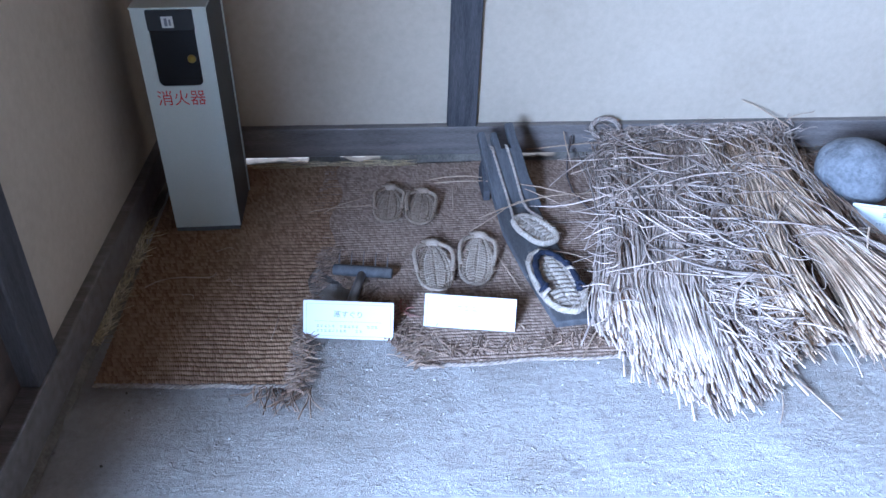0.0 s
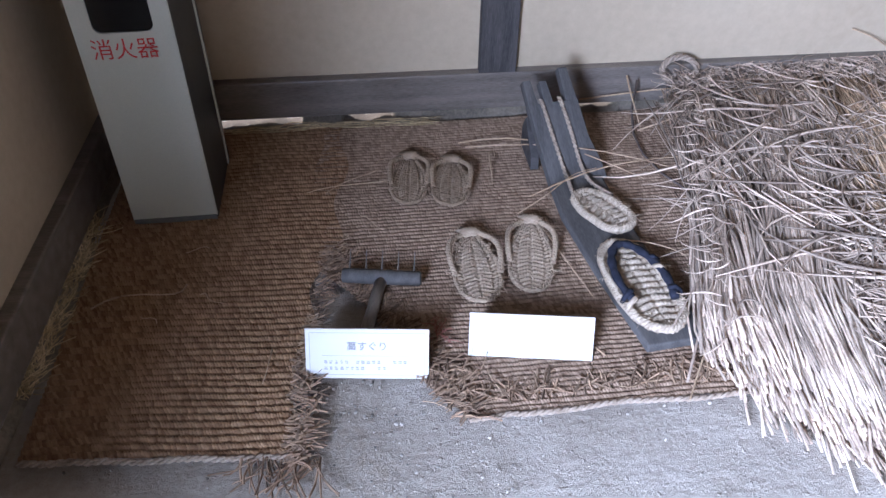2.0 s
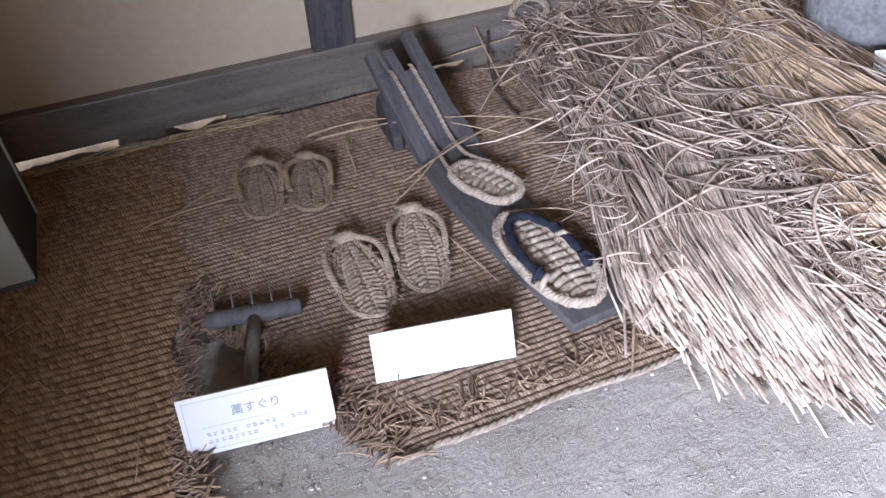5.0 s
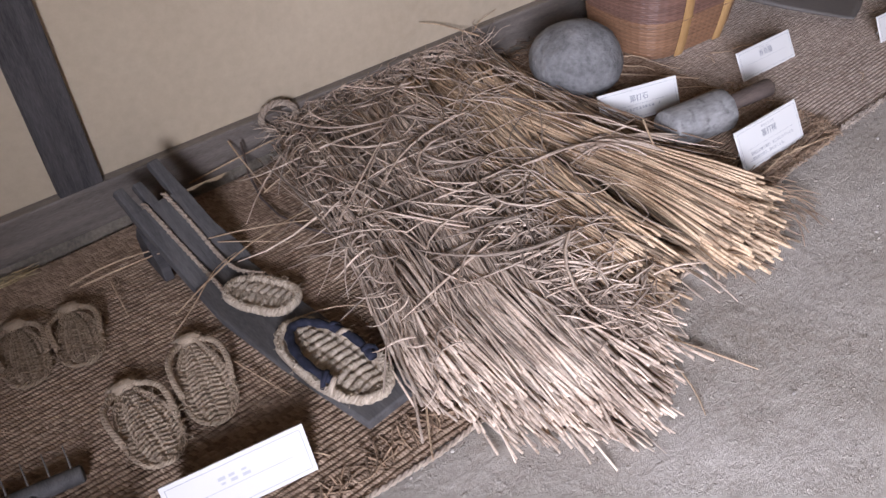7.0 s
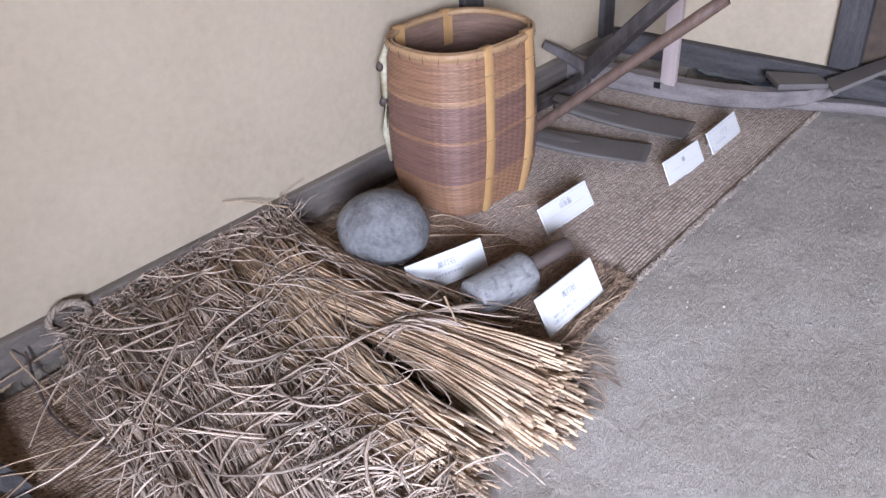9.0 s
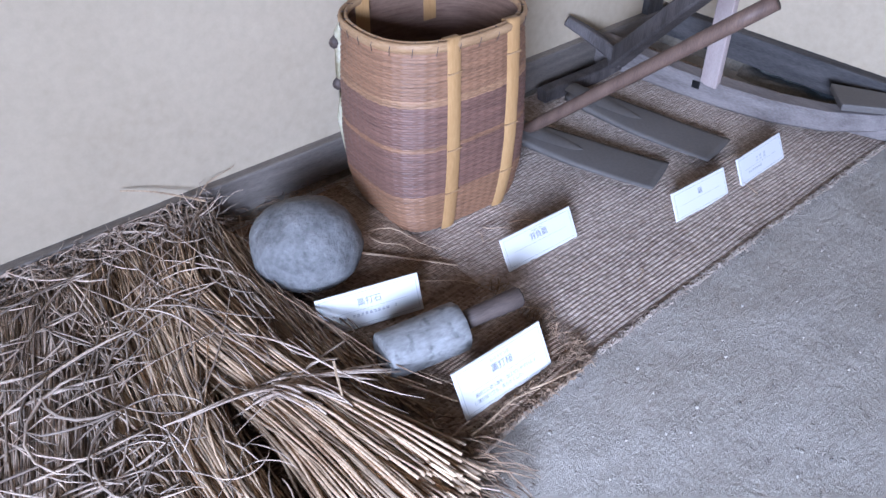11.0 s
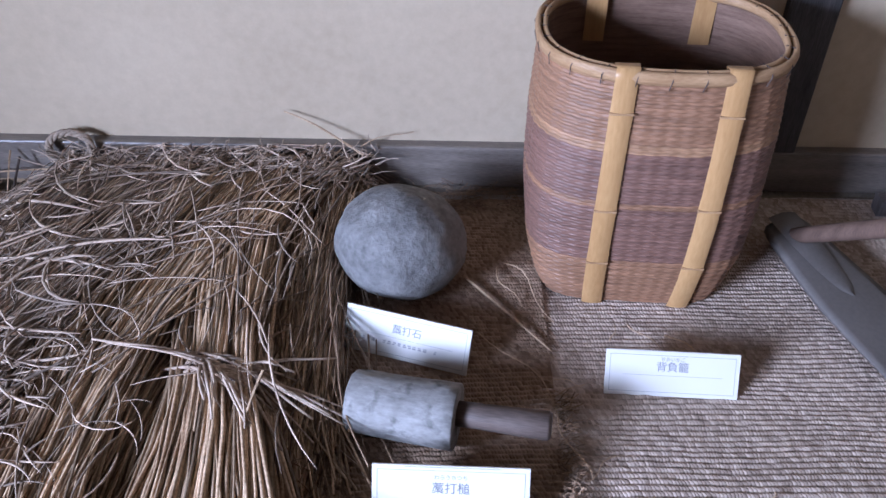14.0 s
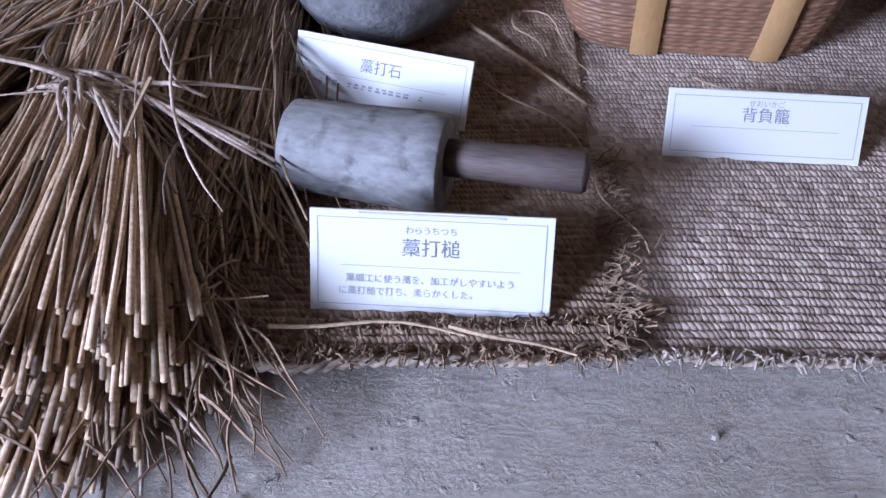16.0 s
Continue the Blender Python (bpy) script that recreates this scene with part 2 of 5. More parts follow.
def box(x0, x1, y0, y1, z0, z1, bevel=0.0, seg=2):
    bm = bmesh.new()
    bmesh.ops.create_cube(bm, size=1)
    bmesh.ops.scale(bm, vec=(x1 - x0, y1 - y0, z1 - z0), verts=bm.verts)
    bmesh.ops.translate(bm, vec=((x0 + x1) / 2, (y0 + y1) / 2, (z0 + z1) / 2), verts=bm.verts)
    if bevel:
        bmesh.ops.bevel(bm, geom=bm.edges[:], offset=bevel, segments=seg, profile=0.5, affect="EDGES")
    return bm


def prism(points, z0, z1, bevel=0.0):
    """An upright prism over an outline of (x, y) points."""
    bm = bmesh.new()
    f = bm.faces.new([bm.verts.new((x, y, z0)) for x, y in points])
    ext = bmesh.ops.extrude_face_region(bm, geom=[f])
    bmesh.ops.translate(bm, vec=(0, 0, z1 - z0), verts=[v for v in ext["geom"] if isinstance(v, bmesh.types.BMVert)])
    bmesh.ops.recalc_face_normals(bm, faces=bm.faces)
    if bevel:
        bmesh.ops.bevel(bm, geom=bm.edges[:], offset=bevel, segments=2, profile=0.5, affect="EDGES")
    return bm


def tube_data(path, radii, sides=6, flat=1.0, caps=True, verts=None, faces=None):
    """A tube along a path, appended to lists of verts and faces."""
    verts = [] if verts is None else verts
    faces = [] if faces is None else faces
    base, n = len(verts), len(path)
    path = [Vector(p) for p in path]
    for i, p in enumerate(path):
        d = (path[min(i + 1, n - 1)] - path[max(i - 1, 0)]).normalized()
        side = d.cross(Vector((0, 0, 1)))
        side = side.normalized() if side.length > 1e-4 else Vector((1, 0, 0))
        up = side.cross(d)
        r = radii[i] if isinstance(radii, (list, tuple)) else radii
        for k in range(sides):
            a = 2 * math.pi * k / sides
            verts.append(p + side * (r * math.cos(a)) + up * (r * flat * math.sin(a)))
    for i in range(n - 1):
        for k in range(sides):
            a, b = base + i * sides + k, base + i * sides + (k + 1) % sides
            faces.append((a, b, b + sides, a + sides))
    if caps:
        faces.append(tuple(base + k for k in reversed(range(sides))))
        faces.append(tuple(base + (n - 1) * sides + k for k in range(sides)))
    return verts, faces


def rope_mesh(name, path, radius, turns_per_metre=22, strands=2, sides=5, material=None, step=0.008):
    """Twisted strands laid along a polyline."""
    pts = [Vector(p) for p in path]
    dense, length = [], 0.0
    for a, b in zip(pts, pts[1:]):
        n = max(2, int((b - a).length / step))
        for i in range(n):
            dense.append((a.lerp(b, i / n), (b - a).normalized(), length + (b - a).length * i / n))
        length += (b - a).length
    dense.append((pts[-1], (pts[-1] - pts[-2]).normalized(), length))
    verts, faces = [], []
    for s in range(strands):
        line = []
        for p, d, along in dense:
            side = d.cross(Vector((0, 0, 1)))
            side = side.normalized() if side.length > 1e-3 else Vector((1, 0, 0))
            up = side.cross(d)
            a = 2 * math.pi * (along * turns_per_metre + s / strands)
            line.append(p + (side * math.cos(a) + up * math.sin(a)) * radius * 0.55)
        tube_data(line, radius * 0.62, sides, 1.0, True, verts, faces)
    return mesh_from(name, verts, faces, material or ROPE, True)


# ---- the large structure ----
LEAN = 0.069            # the side wall runs slightly out of square


def left_x(y):
    return 0.302 + LEAN * y


def setting(name, bm, material, label, category, smooth=False):
    return tagged(part(name, bm, material, None, "", smooth), label, category, kind="structure")


bm = bmesh.new()
bmesh.ops.create_grid(bm, x_segments=300, y_segments=260, size=1)
for v in bm.verts:
    x, y = 2.9 + v.co.x * 3.4, -2.5 + v.co.y * 2.75
    z = 0.007 * noise.noise((x * 1.7, y * 1.7, 0)) + 0.004 * noise.noise((x * 6, y * 6, 3)) + 0.0022 * noise.noise((x * 19, y * 24, 8)) - 0.004
    if y > 0.02 or x < left_x(y) - 0.02 or x > 5.76:
        z -= 0.06
    v.co = (x, y, z)
setting("floor", bm, EARTH, "grey tamped earth floor, rough and dusty", "floor", True)
setting("ground", box(-80, 80, -80, 80, -0.4, -0.045), OUT_GROUND, "pale gravel ground outside in daylight", "ground")

# back wall: plaster panels over a sill beam, between posts
setting("wall_north", box(0.1, 5.95, 0.04, 0.12, 0.13, 2.7), PLASTER, "beige earthen plaster wall with fine cracks", "wall")
sill = setting("sill_beam", box(-0.46, 5.2, 0.0, 0.13, 0.05, 0.196, 0.006), OLD_WOOD, "weathered grey-black timber sill beam", "beam")
sill.matrix_world = pose(0.66, 0, 0, 0, 0.5, 0)
for x0, x1 in ((1.552, 1.688), (4.39, 4.53), (5.64, 5.76)):
    setting("post", box(x0, x1, 0.004, 0.135, 0.190 - 0.0087 * (x0 - 0.66), 2.7, 0.005), OLD_POST, "dark weathered timber wall post", "post")

# side walls
wl = Matrix.Translation((0.302, 0, 0)) @ Matrix.Rotation(-math.atan(LEAN), 4, "Z")
for name, bm, mat, label, cat in (
        ("wall_west", box(-0.12, -0.04, -1.42, 0.1, 0.18, 2.7), PLASTER, "shaded beige earthen plaster wall", "wall"),
        ("sill_beam", box(-0.13, 0.0, -3.1, 0.0, 0.045, 0.193, 0.006), OLD_WOOD, "worn dark timber sill beam of the side wall", "beam"),
        ("post", box(-0.14, -0.005, -1.57, -1.42, 0.194, 2.7, 0.005), OLD_POST, "dark weathered timber wall post", "post"),
        ("wall_west", box(-0.1, -0.06, -3.1, -1.57, 0.18, 2.7), CEIL_WOOD, "dark wooden board wall panel", "wall")):
    setting(name, bm, mat, label, cat).matrix_world = wl
setting("wall_east", box(5.79, 5.87, -1.23, 0.1, 0.18, 2.7), PLASTER, "cream earthen plaster wall", "wall")
setting("sill_beam", box(5.73, 5.87, -5.3, -0.01, 0.045, 0.18, 0.006), surface("sill_wood_along_y", (0.035, 0.032, 0.032), (0.105, 0.095, 0.09), 3.0, (9, 1, 9), 0.75, 0, 0.5, 40, 0.006), "weathered grey-black timber sill beam", "beam")
setting("post", box(5.735, 5.875, -1.37, -1.23, 0.194, 2.7, 0.005), OLD_POST, "dark weathered timber wall post", "post")
setting("wall_east", box(5.80, 5.85, -5.3, -1.37, 0.18, 2.7), CEIL_WOOD, "brown wooden board wall panel", "wall")
# the front stands open to the yard; an added wall closes its right part
# wall and ceiling are unseen, added here to cut skylight and darken shadows
setting("unseen_wall_south", box(0.7, 6.0, -5.25, -5.1, -0.06, 2.7), PLASTER, "unseen plaster wall added beside the open front to cut skylight", "wall")
setting("ceiling", box(-0.6, 6.1, -5.3, 0.2, 2.7, 2.8), CEIL_WOOD, "unseen dark board ceiling added to cut skylight", "ceiling")

# earth packed under the sills, low where daylight comes through
GAPS = ((0.55, 0.90), (1.05, 1.24), (1.90, 2.09))


def packed_earth(length, open_at, m):
    n = int(length / 0.01)
    bm = bmesh.new()
    rows = []
    for i in range(n + 1):
        x = length * i / n
        gap = any(a <= x <= b for a, b in open_at)
        top = 0.012 + 0.022 * noise.noise((x * 11, 3, 1)) + 0.005 * noise.noise((x * 50, 3, 1)) if gap else 0.054 - 0.0087 * max(0.0, x - 0.66) + 0.006 * noise.noise((x * 20, 0, 1))
        lip = 0.014 * noise.noise((x * 9, 0, 5)) + (0.0 if gap else 0.042)
        rows.append([bm.verts.new((x, y, z)) for y, z in ((lip - 0.045, -0.004), (lip - 0.02, top * 0.55), (lip + 0.006, top), (0.12, top - (0.03 if gap else 0.0)), (0.16, -0.05))])
    for a, c in zip(rows, rows[1:]):
        for k in range(4):
            bm.faces.new((a[k], c[k], c[k + 1], a[k + 1]))
    setting("packed_earth", bm, PACKED, "packed earth and chaff under the sill beam", "earth", True).matrix_world = m


packed_earth(5.75, GAPS, Matrix())
packed_earth(3.1, ((0.60, 1.12),), Matrix.Translation((left_x(0), 0, 0)) @ Matrix.Rotation(-math.pi / 2 - math.atan(LEAN), 4, "Z") @ Matrix.Diagonal((1, -1, 1, 1)))
packed_earth(5.0, ((0.50, 0.98),), Matrix.Translation((5.73, 0, 0)) @ Matrix.Rotation(-math.pi / 2, 4, "Z"))


# ---- woven straw mats ----
def mat_thing(label, x0, x1, y0, y1, z, left=None, right=None, front=None, rope=0.008, rib=0.0165, seed=0, fray=None, cloth=None):
    """A woven mat of straw ribs along x; left, right and front shift its edges."""
    t = thing("straw_mat", label, "straw mat", group="woven straw mats on the floor")
    left, right, front = left or (lambda y: 0), right or (lambda y: 0), front or (lambda x: 0)
    nx, ny = int((x1 - x0) / 0.007), int((y1 - y0) / rib * 6)
    verts, faces, weave = [], [], []
    for j in range(ny + 1):
        yy = y0 + (y1 - y0) * j / ny
        a, b = x0 + left(yy), x1 + right(yy)
        row = (yy - y0) / rib
        for i in range(nx + 1):
            k = i / nx
            x = a + (b - a) * k
            y = yy + front(x) * (1 - j / ny) + 0.010 * noise.noise((x * 3.1, yy * 5, seed)) + 0.0016 * noise.noise((x * 26, yy * 26, seed))
            w = abs(math.sin(math.pi * row)) ** 0.8
            weave.append((x, row, 0.0))
            verts.append((x, y, z + (0.002 + 0.32 * rib) * w * (0.85 + 0.3 * noise.noise((x * 30, int(row) * 3.7, seed))) + 0.005 * noise.noise((x * 3, y * 3, seed + 7)) + 0.002 * noise.noise((x * 40, y * 40, seed))))
    for j in range(ny):
        for i in range(nx):
            a = j * (nx + 1) + i
            faces.append((a, a + 1, a + nx + 2, a + nx + 1))
    me = mesh_from("weave", verts, faces, cloth or MAT_STRAW, True)
    me.attributes.new("weave", "FLOAT_VECTOR", "POINT").data.foreach_set("vector", [c for v in weave for c in v])
    part("weave", me, None, t)
    if rope:
        n = 48
        path = [(x0 + left(y0) + (x1 + right(y0) - x0 - left(y0)) * i / n, 0, 0) for i in range(n + 1)]
        path = [(x, y0 + front(x) - 0.006 + 0.016 * noise.noise((x * 5, 0, seed)) + 0.005 * noise.noise((x * 23, 4, seed)), z + 0.005 + 0.004 * noise.noise((x * 5, 2, seed))) for x, _, _ in path]
        part("edge_rope", rope_mesh("edge_rope", path, rope, 24), None, t, "twisted straw edge rope")
    if fray:
        verts, faces = [], []
        rng = random.Random(seed + 50)
        for (ax, ay), (bx, by), n, reach, spread in fray:
            thick = 0.0014 if reach < 0.09 else 0.0021
            for i in range(n):
                k = rng.random()
                x, y = ax + (bx - ax) * k, ay + (by - ay) * k
                ang = math.atan2(-(bx - ax), by - ay) + rng.uniform(-spread, spread)
                ln = reach * rng.uniform(0.3, 1.2)
                bend = rng.uniform(-0.5, 0.5)
                pts = []
                for s in range(5):
                    u = s / 4
                    aa = ang + bend * u
                    pts.append((x + math.cos(aa) * ln * (u - 0.25), y + math.sin(aa) * ln * (u - 0.25), max(0.004, z + rng.uniform(0.002, 0.012) + 0.02 * u * rng.random())))
                tube_data(pts, thick * rng.uniform(0.6, 1.4), 4, 1, True, verts, faces)
        tagged(part("frayed_edge", mesh_from("frayed_edge", verts, faces, FRAY_GREY if cloth == MAT_GREY else FRAY), None, t, "frayed loose straw along the edge"), kind="stuff")
    return t


mat_thing("dark reddish-brown woven straw mat in the corner", 0.255, 0.90, -1.38, -0.02, 0.012,
          left=lambda y: 0.05 * (y + 1.38), right=lambda y: 0.10 * max(0, y + 1.2) ** 0.8 + 0.02 * math.sin(y * 17) + 0.045 * min(1, max(0, (y + 0.85) / 0.2)), front=lambda x: -0.09 * (x - 0.25), seed=1, rib=0.021,
          fray=[((0.88, -1.47), (0.90, -1.15), 130, 0.10, 0.7), ((0.90, -1.15), (0.99, -0.70), 120, 0.08, 0.7), ((0.76, -1.45), (0.95, -1.49), 42, 0.13, 0.7)])
mat_thing("brown woven straw mat with frayed edge", 1.30, 2.95, -1.375, -0.02, 0.010,
          left=lambda y: -0.34 * min(1, max(0, (y + 1.375) / 0.6)) - 0.02 * math.sin(y * 14), seed=2, cloth=MAT_MID,
          fray=[((1.30, -1.38), (1.14, -1.05), 150, 0.13, 0.9), ((1.14, -1.05), (0.97, -0.72), 110, 0.10, 0.9), ((2.0, -1.32), (1.30, -1.33), 85, 0.10, 1.3)])
mat_thing("long grey-brown woven straw mat under the tools", 3.66, 5.62, -1.265, -0.03, 0.008, seed=3, rope=0.008, rib=0.0152, cloth=MAT_GREY,
          fray=[((3.72, -1.268), (5.6, -1.268), 520, 0.036, 0.7)])
mat_thing("short frayed straw mat beside the longer one", 2.75, 3.72, -1.30, -0.06, 0.014, cloth=MAT_MID, rib=0.0145, seed=4,
          front=lambda x: 0.05 * max(0, x - 3.3) ** 1.0,
          fray=[((3.70, -1.27), (3.75, -1.19), 50, 0.055, 1.0), ((3.72, -1.25), (3.73, -0.85), 130, 0.06, 0.9), ((2.9, -1.295), (3.72, -1.275), 330, 0.045, 0.8), ((3.2, -1.25), (3.72, -1.22), 160, 0.04, 1.2)])


# ---- cards ----
def lettering(name, text, size, x, y, parent, material, squash=1.0):
    cu = bpy.data.curves.new(name, "FONT")
    cu.body, cu.size, cu.align_x, cu.align_y = text, size, "CENTER", "CENTER"
    cu.extrude = 0.0002
    ob = new(name, cu)
    dg = bpy.context.evaluated_depsgraph_get()
    me = bpy.data.meshes.new_from_object(ob.evaluated_get(dg))
    bpy.data.objects.remove(ob)
    me.materials.clear()
    me.materials.append(material)
    o = new(name, me)
    o.parent = parent
    o.matrix_basis = pose(x, y, 0.0006) @ Matrix.Diagonal((squash, 1, 1, 1))
    return o


def bars(parent, cells, y, h, material, rng, x0, x1):
    """Small unreadable print: a line of short bars."""
    verts, faces = [], []
    w = (x1 - x0) / cells
    for i in range(cells):
        if rng.random() < 0.08:
            continue
        for k in range(2):
            cx, cy = x0 + w * (i + 0.5) + rng.uniform(-0.1, 0.1) * w, y + (k - 0.5) * h * 0.5
            a, b = w * rng.uniform(0.18, 0.36), h * rng.uniform(0.10, 0.2)
            n = len(verts)
            for sx, sy in ((-1, -1), (1, -1), (1, 1), (-1, 1)):
                verts.append((cx + sx * a, cy + sy * b, 0.0006))
            faces.append((n, n + 1, n + 2, n + 3))
    tagged(part("small_print", mesh_from("small_print", verts, faces, material), None, parent), kind="stuff")


def sign_card(label, left, right, height, lean, title="", ruby="", lines=(), cells=0, seed=0, z=0.016):
    """A printed card that leans back; left and right are its bottom corners."""
    a, b = Vector((*left, z)), Vector((*right, z))
    w = (b - a).length
    yaw = math.degrees(math.atan2(b.y - a.y, b.x - a.x))
    mid = (a + b) / 2
    t = thing("sign_card", label, "sign card", pose(mid.x, mid.y, mid.z, 0, 0, yaw), group="printed name cards")
    face = part("card", box(-w / 2, w / 2, 0, height, -0.006, 0.0, 0.0008, 1), CARD, t)
    face.matrix_basis = pose(0, 0, 0, 90 - lean, 0, 0)
    prop = part("prop", box(-w * 0.3, w * 0.3, 0.004, height * math.sin(radians(lean)) + 0.014, 0.0, 0.004), CARD, t)
    stay = part("back_stay", box(-w * 0.3, w * 0.3, -0.003, 0.0, 0.0, height * 0.86), CARD, t)
    stay.matrix_basis = pose(0, height * math.sin(radians(lean)) * 1.0 + 0.012, 0.001, 6, 0, 0)
    rng = random.Random(seed)
    bw, bh, m = w / 2 - 0.010, height - 0.020, 0.0011
    verts, faces = [], []
    for x0, x1, y0, y1 in ((-bw, bw, 0.010, 0.010 + m), (-bw, bw, 0.010 + bh - m, 0.010 + bh), (-bw, -bw + m, 0.010, 0.010 + bh), (bw - m, bw, 0.010, 0.010 + bh), (-w * 0.37, w * 0.37, height * 0.46, height * 0.46 + 0.0008)):
        n = len(verts)
        verts += [(x0, y0, 0.0005), (x1, y0, 0.0005), (x1, y1, 0.0005), (x0, y1, 0.0005)]
        faces.append((n, n + 1, n + 2, n + 3))
    part("printed_border", mesh_from("printed_border", verts, faces, INK_GREY), None, face)
    if title:
        lettering("title", title, 0.026, 0, height * 0.645, face, INK)
    elif cells:
        bars(face, cells, height * 0.62, 0.024, INK_FAINT, rng, -0.013 * cells, 0.013 * cells)
    if ruby:
        lettering("reading_aid", ruby, 0.0115, 0, height * 0.82, face, INK_GREY)
    for i, line in enumerate(lines):
        y = height * (0.335 - 0.125 * i)
        if isinstance(line, str):
            lettering("text_line", line, 0.0125, 0 if i == 0 else -w * 0.09, y, face, INK_GREY)
        else:
            bars(face, line, y, 0.010, INK_GREY, rng, -w * 0.36, -w * 0.36 + 0.0135 * line)
    return t


sign_card("white printed card standing before the straw comb", (0.915, -1.205), (1.225, -1.245), 0.135, 25, "藁すぐり", "", (16, 12), seed=1, z=0.013)
sign_card("white printed card standing before the straw sandals", (1.336, -1.183), (1.655, -1.240), 0.118, 28, "", "", (), 4, seed=2, z=0.019)
sign_card("white printed card standing before the pounding stone", (3.197, -0.707), (3.508, -0.802), 0.118, 26, "藁打石", "", (15,), seed=3, z=0.021)
sign_card("white printed card standing before the straw mallet", (3.311, -1.213), (3.632, -1.222), 0.140, 29, "藁打槌", "わらうちつち", ("藁細工に使う藁を、加工がしやすいよう", "に藁打槌で打ち、柔らかくした。"), seed=4, z=0.017)
sign_card("white printed card standing before the bamboo basket", (3.840, -0.843), (4.156, -0.860), 0.112, 30, "背負籠", "せおいかご", (), seed=5, z=0.011)
sign_card("white printed card standing before a hoe blade", (4.482, -1.040), (4.775, -1.058), 0.108, 27, "鍬", "", (), seed=6, z=0.01)
sign_card("white printed card standing before the plough", (4.858, -1.062), (5.165, -1.058), 0.108, 27, "", "", (8,), 3, seed=7, z=0.01)


# ---- fire extinguisher cabinet ----
def extinguisher_box():
    t = thing("fire_extinguisher_box", "silver-fronted fire extinguisher cabinet with red lettering, standing in the corner", "extinguisher box", pose(0.518, -0.345, 0.010, 0, -1.0, -1.3))
    w, d, h = 0.128, 0.175, 0.925
    part("body", box(-w, w, -d + 0.012, d, 0.0, h, 0.004), BOX_SIDE, t, "dark box body")
    # front panel around the window
    wx0, wx1, wz0, wz1 = -0.077, 0.080, 0.640, 0.910
    for n, b in (("front_panel", (-w, w, 0.02, wz0)), ("front_panel", (-w, wx0, wz0, h)), ("front_panel", (wx1, w, wz0, h))):
        part(n, box(b[0], b[1], -d, -d + 0.011, b[2], b[3]), STEEL, t, "brushed silver panel")
    part("base_strip", box(-w + 0.002, w - 0.002, -d - 0.003, -d, 0.0, 0.022), surface("grey_base", (0.10, 0.11, 0.11), (0.14, 0.15, 0.15), 3), t)
    part("top_cap", box(-w - 0.003, w + 0.003, -d - 0.004, d + 0.003, h, h + 0.008, 0.002), STEEL, t)
    part("window", box(wx0, wx1, -d + 0.006, -d + 0.0115, wz0, h - 0.004, 0.0), GLASS, t, "black viewing window")
    part("header_plate", box(wx0 - 0.002, wx1 + 0.002, -d - 0.001, -d + 0.006, 0.850, h - 0.004), BLACK, t)
    for sx, cx in ((1, wx0), (-1, wx1)):
        pts = [(cx, wz0)] + [(cx + sx * 0.022 * (1 - math.sin(a)), wz0 + 0.022 * (1 - math.cos(a))) for a in [math.pi / 2 * k / 6 for k in range(7)]]
        bm = prism(pts, 0.0, 0.008)
        part("window_corner", bm, STEEL, t).matrix_basis = pose(0, -d, 0, 90) @ Matrix.Translation((0, 0, -0.008))
    icon = part("sign_icon", box(-0.028, 0.012, -d - 0.003, -d - 0.001, 0.860, 0.900), CARD, t, "small white pictogram plate")
    part("pictogram", box(-0.018, -0.008, -d - 0.0035, -d - 0.003, 0.866, 0.894), INK, icon)
    part("pictogram", box(-0.003, 0.004, -d - 0.0035, -d - 0.003, 0.868, 0.890), INK, icon)
    bm = bmesh.new()
    bmesh.ops.create_cone(bm, cap_ends=True, segments=20, radius1=0.016, radius2=0.013, depth=0.012)
    part("knob", bm, BRASS, t, "brass door knob", True).matrix_basis = pose(0.052, -d + 0.002, 0.742, 90)
    rows = lettering("lettering", "消火器", 0.064, 0, 0, t, RED)
    rows.matrix_basis = pose(-0.008, -d - 0.0008, 0.590, 90) @ Matrix.Diagonal((0.92, 1, 1, 1))
    rows["label"] = "red painted characters"
    part("side_edge", box(w, w + 0.004, d - 0.05, d - 0.036, 0.0, h), STEEL, t)
    return t


extinguisher_box()


# ---- pounding stone ----
bm = bmesh.new()
bmesh.ops.create_icosphere(bm, subdivisions=5, radius=1)
for v in bm.verts:
    c = v.co.copy()
    lump = 1 + 0.05 * noise.noise(c * 1.6) + 0.02 * noise.noise(c * 5) + 0.008 * noise.noise(c * 14) + 0.004 * noise.noise(c * 32)
    taper = 1 - 0.12 * max(0, c.x)
    v.co = Vector((c.x * 0.181, c.y * 0.177 * taper, c.z * 0.153 * (1.0 if c.z > 0 else 0.92) * taper)) * lump
stone = part("pounding_stone", bm, STONE, None, "", True)
stone.matrix_world = pose(3.340, -0.438, 0.147, 0, 8, 20)
tagged(stone, "large rounded grey granite stone on a straw mat", "stone")


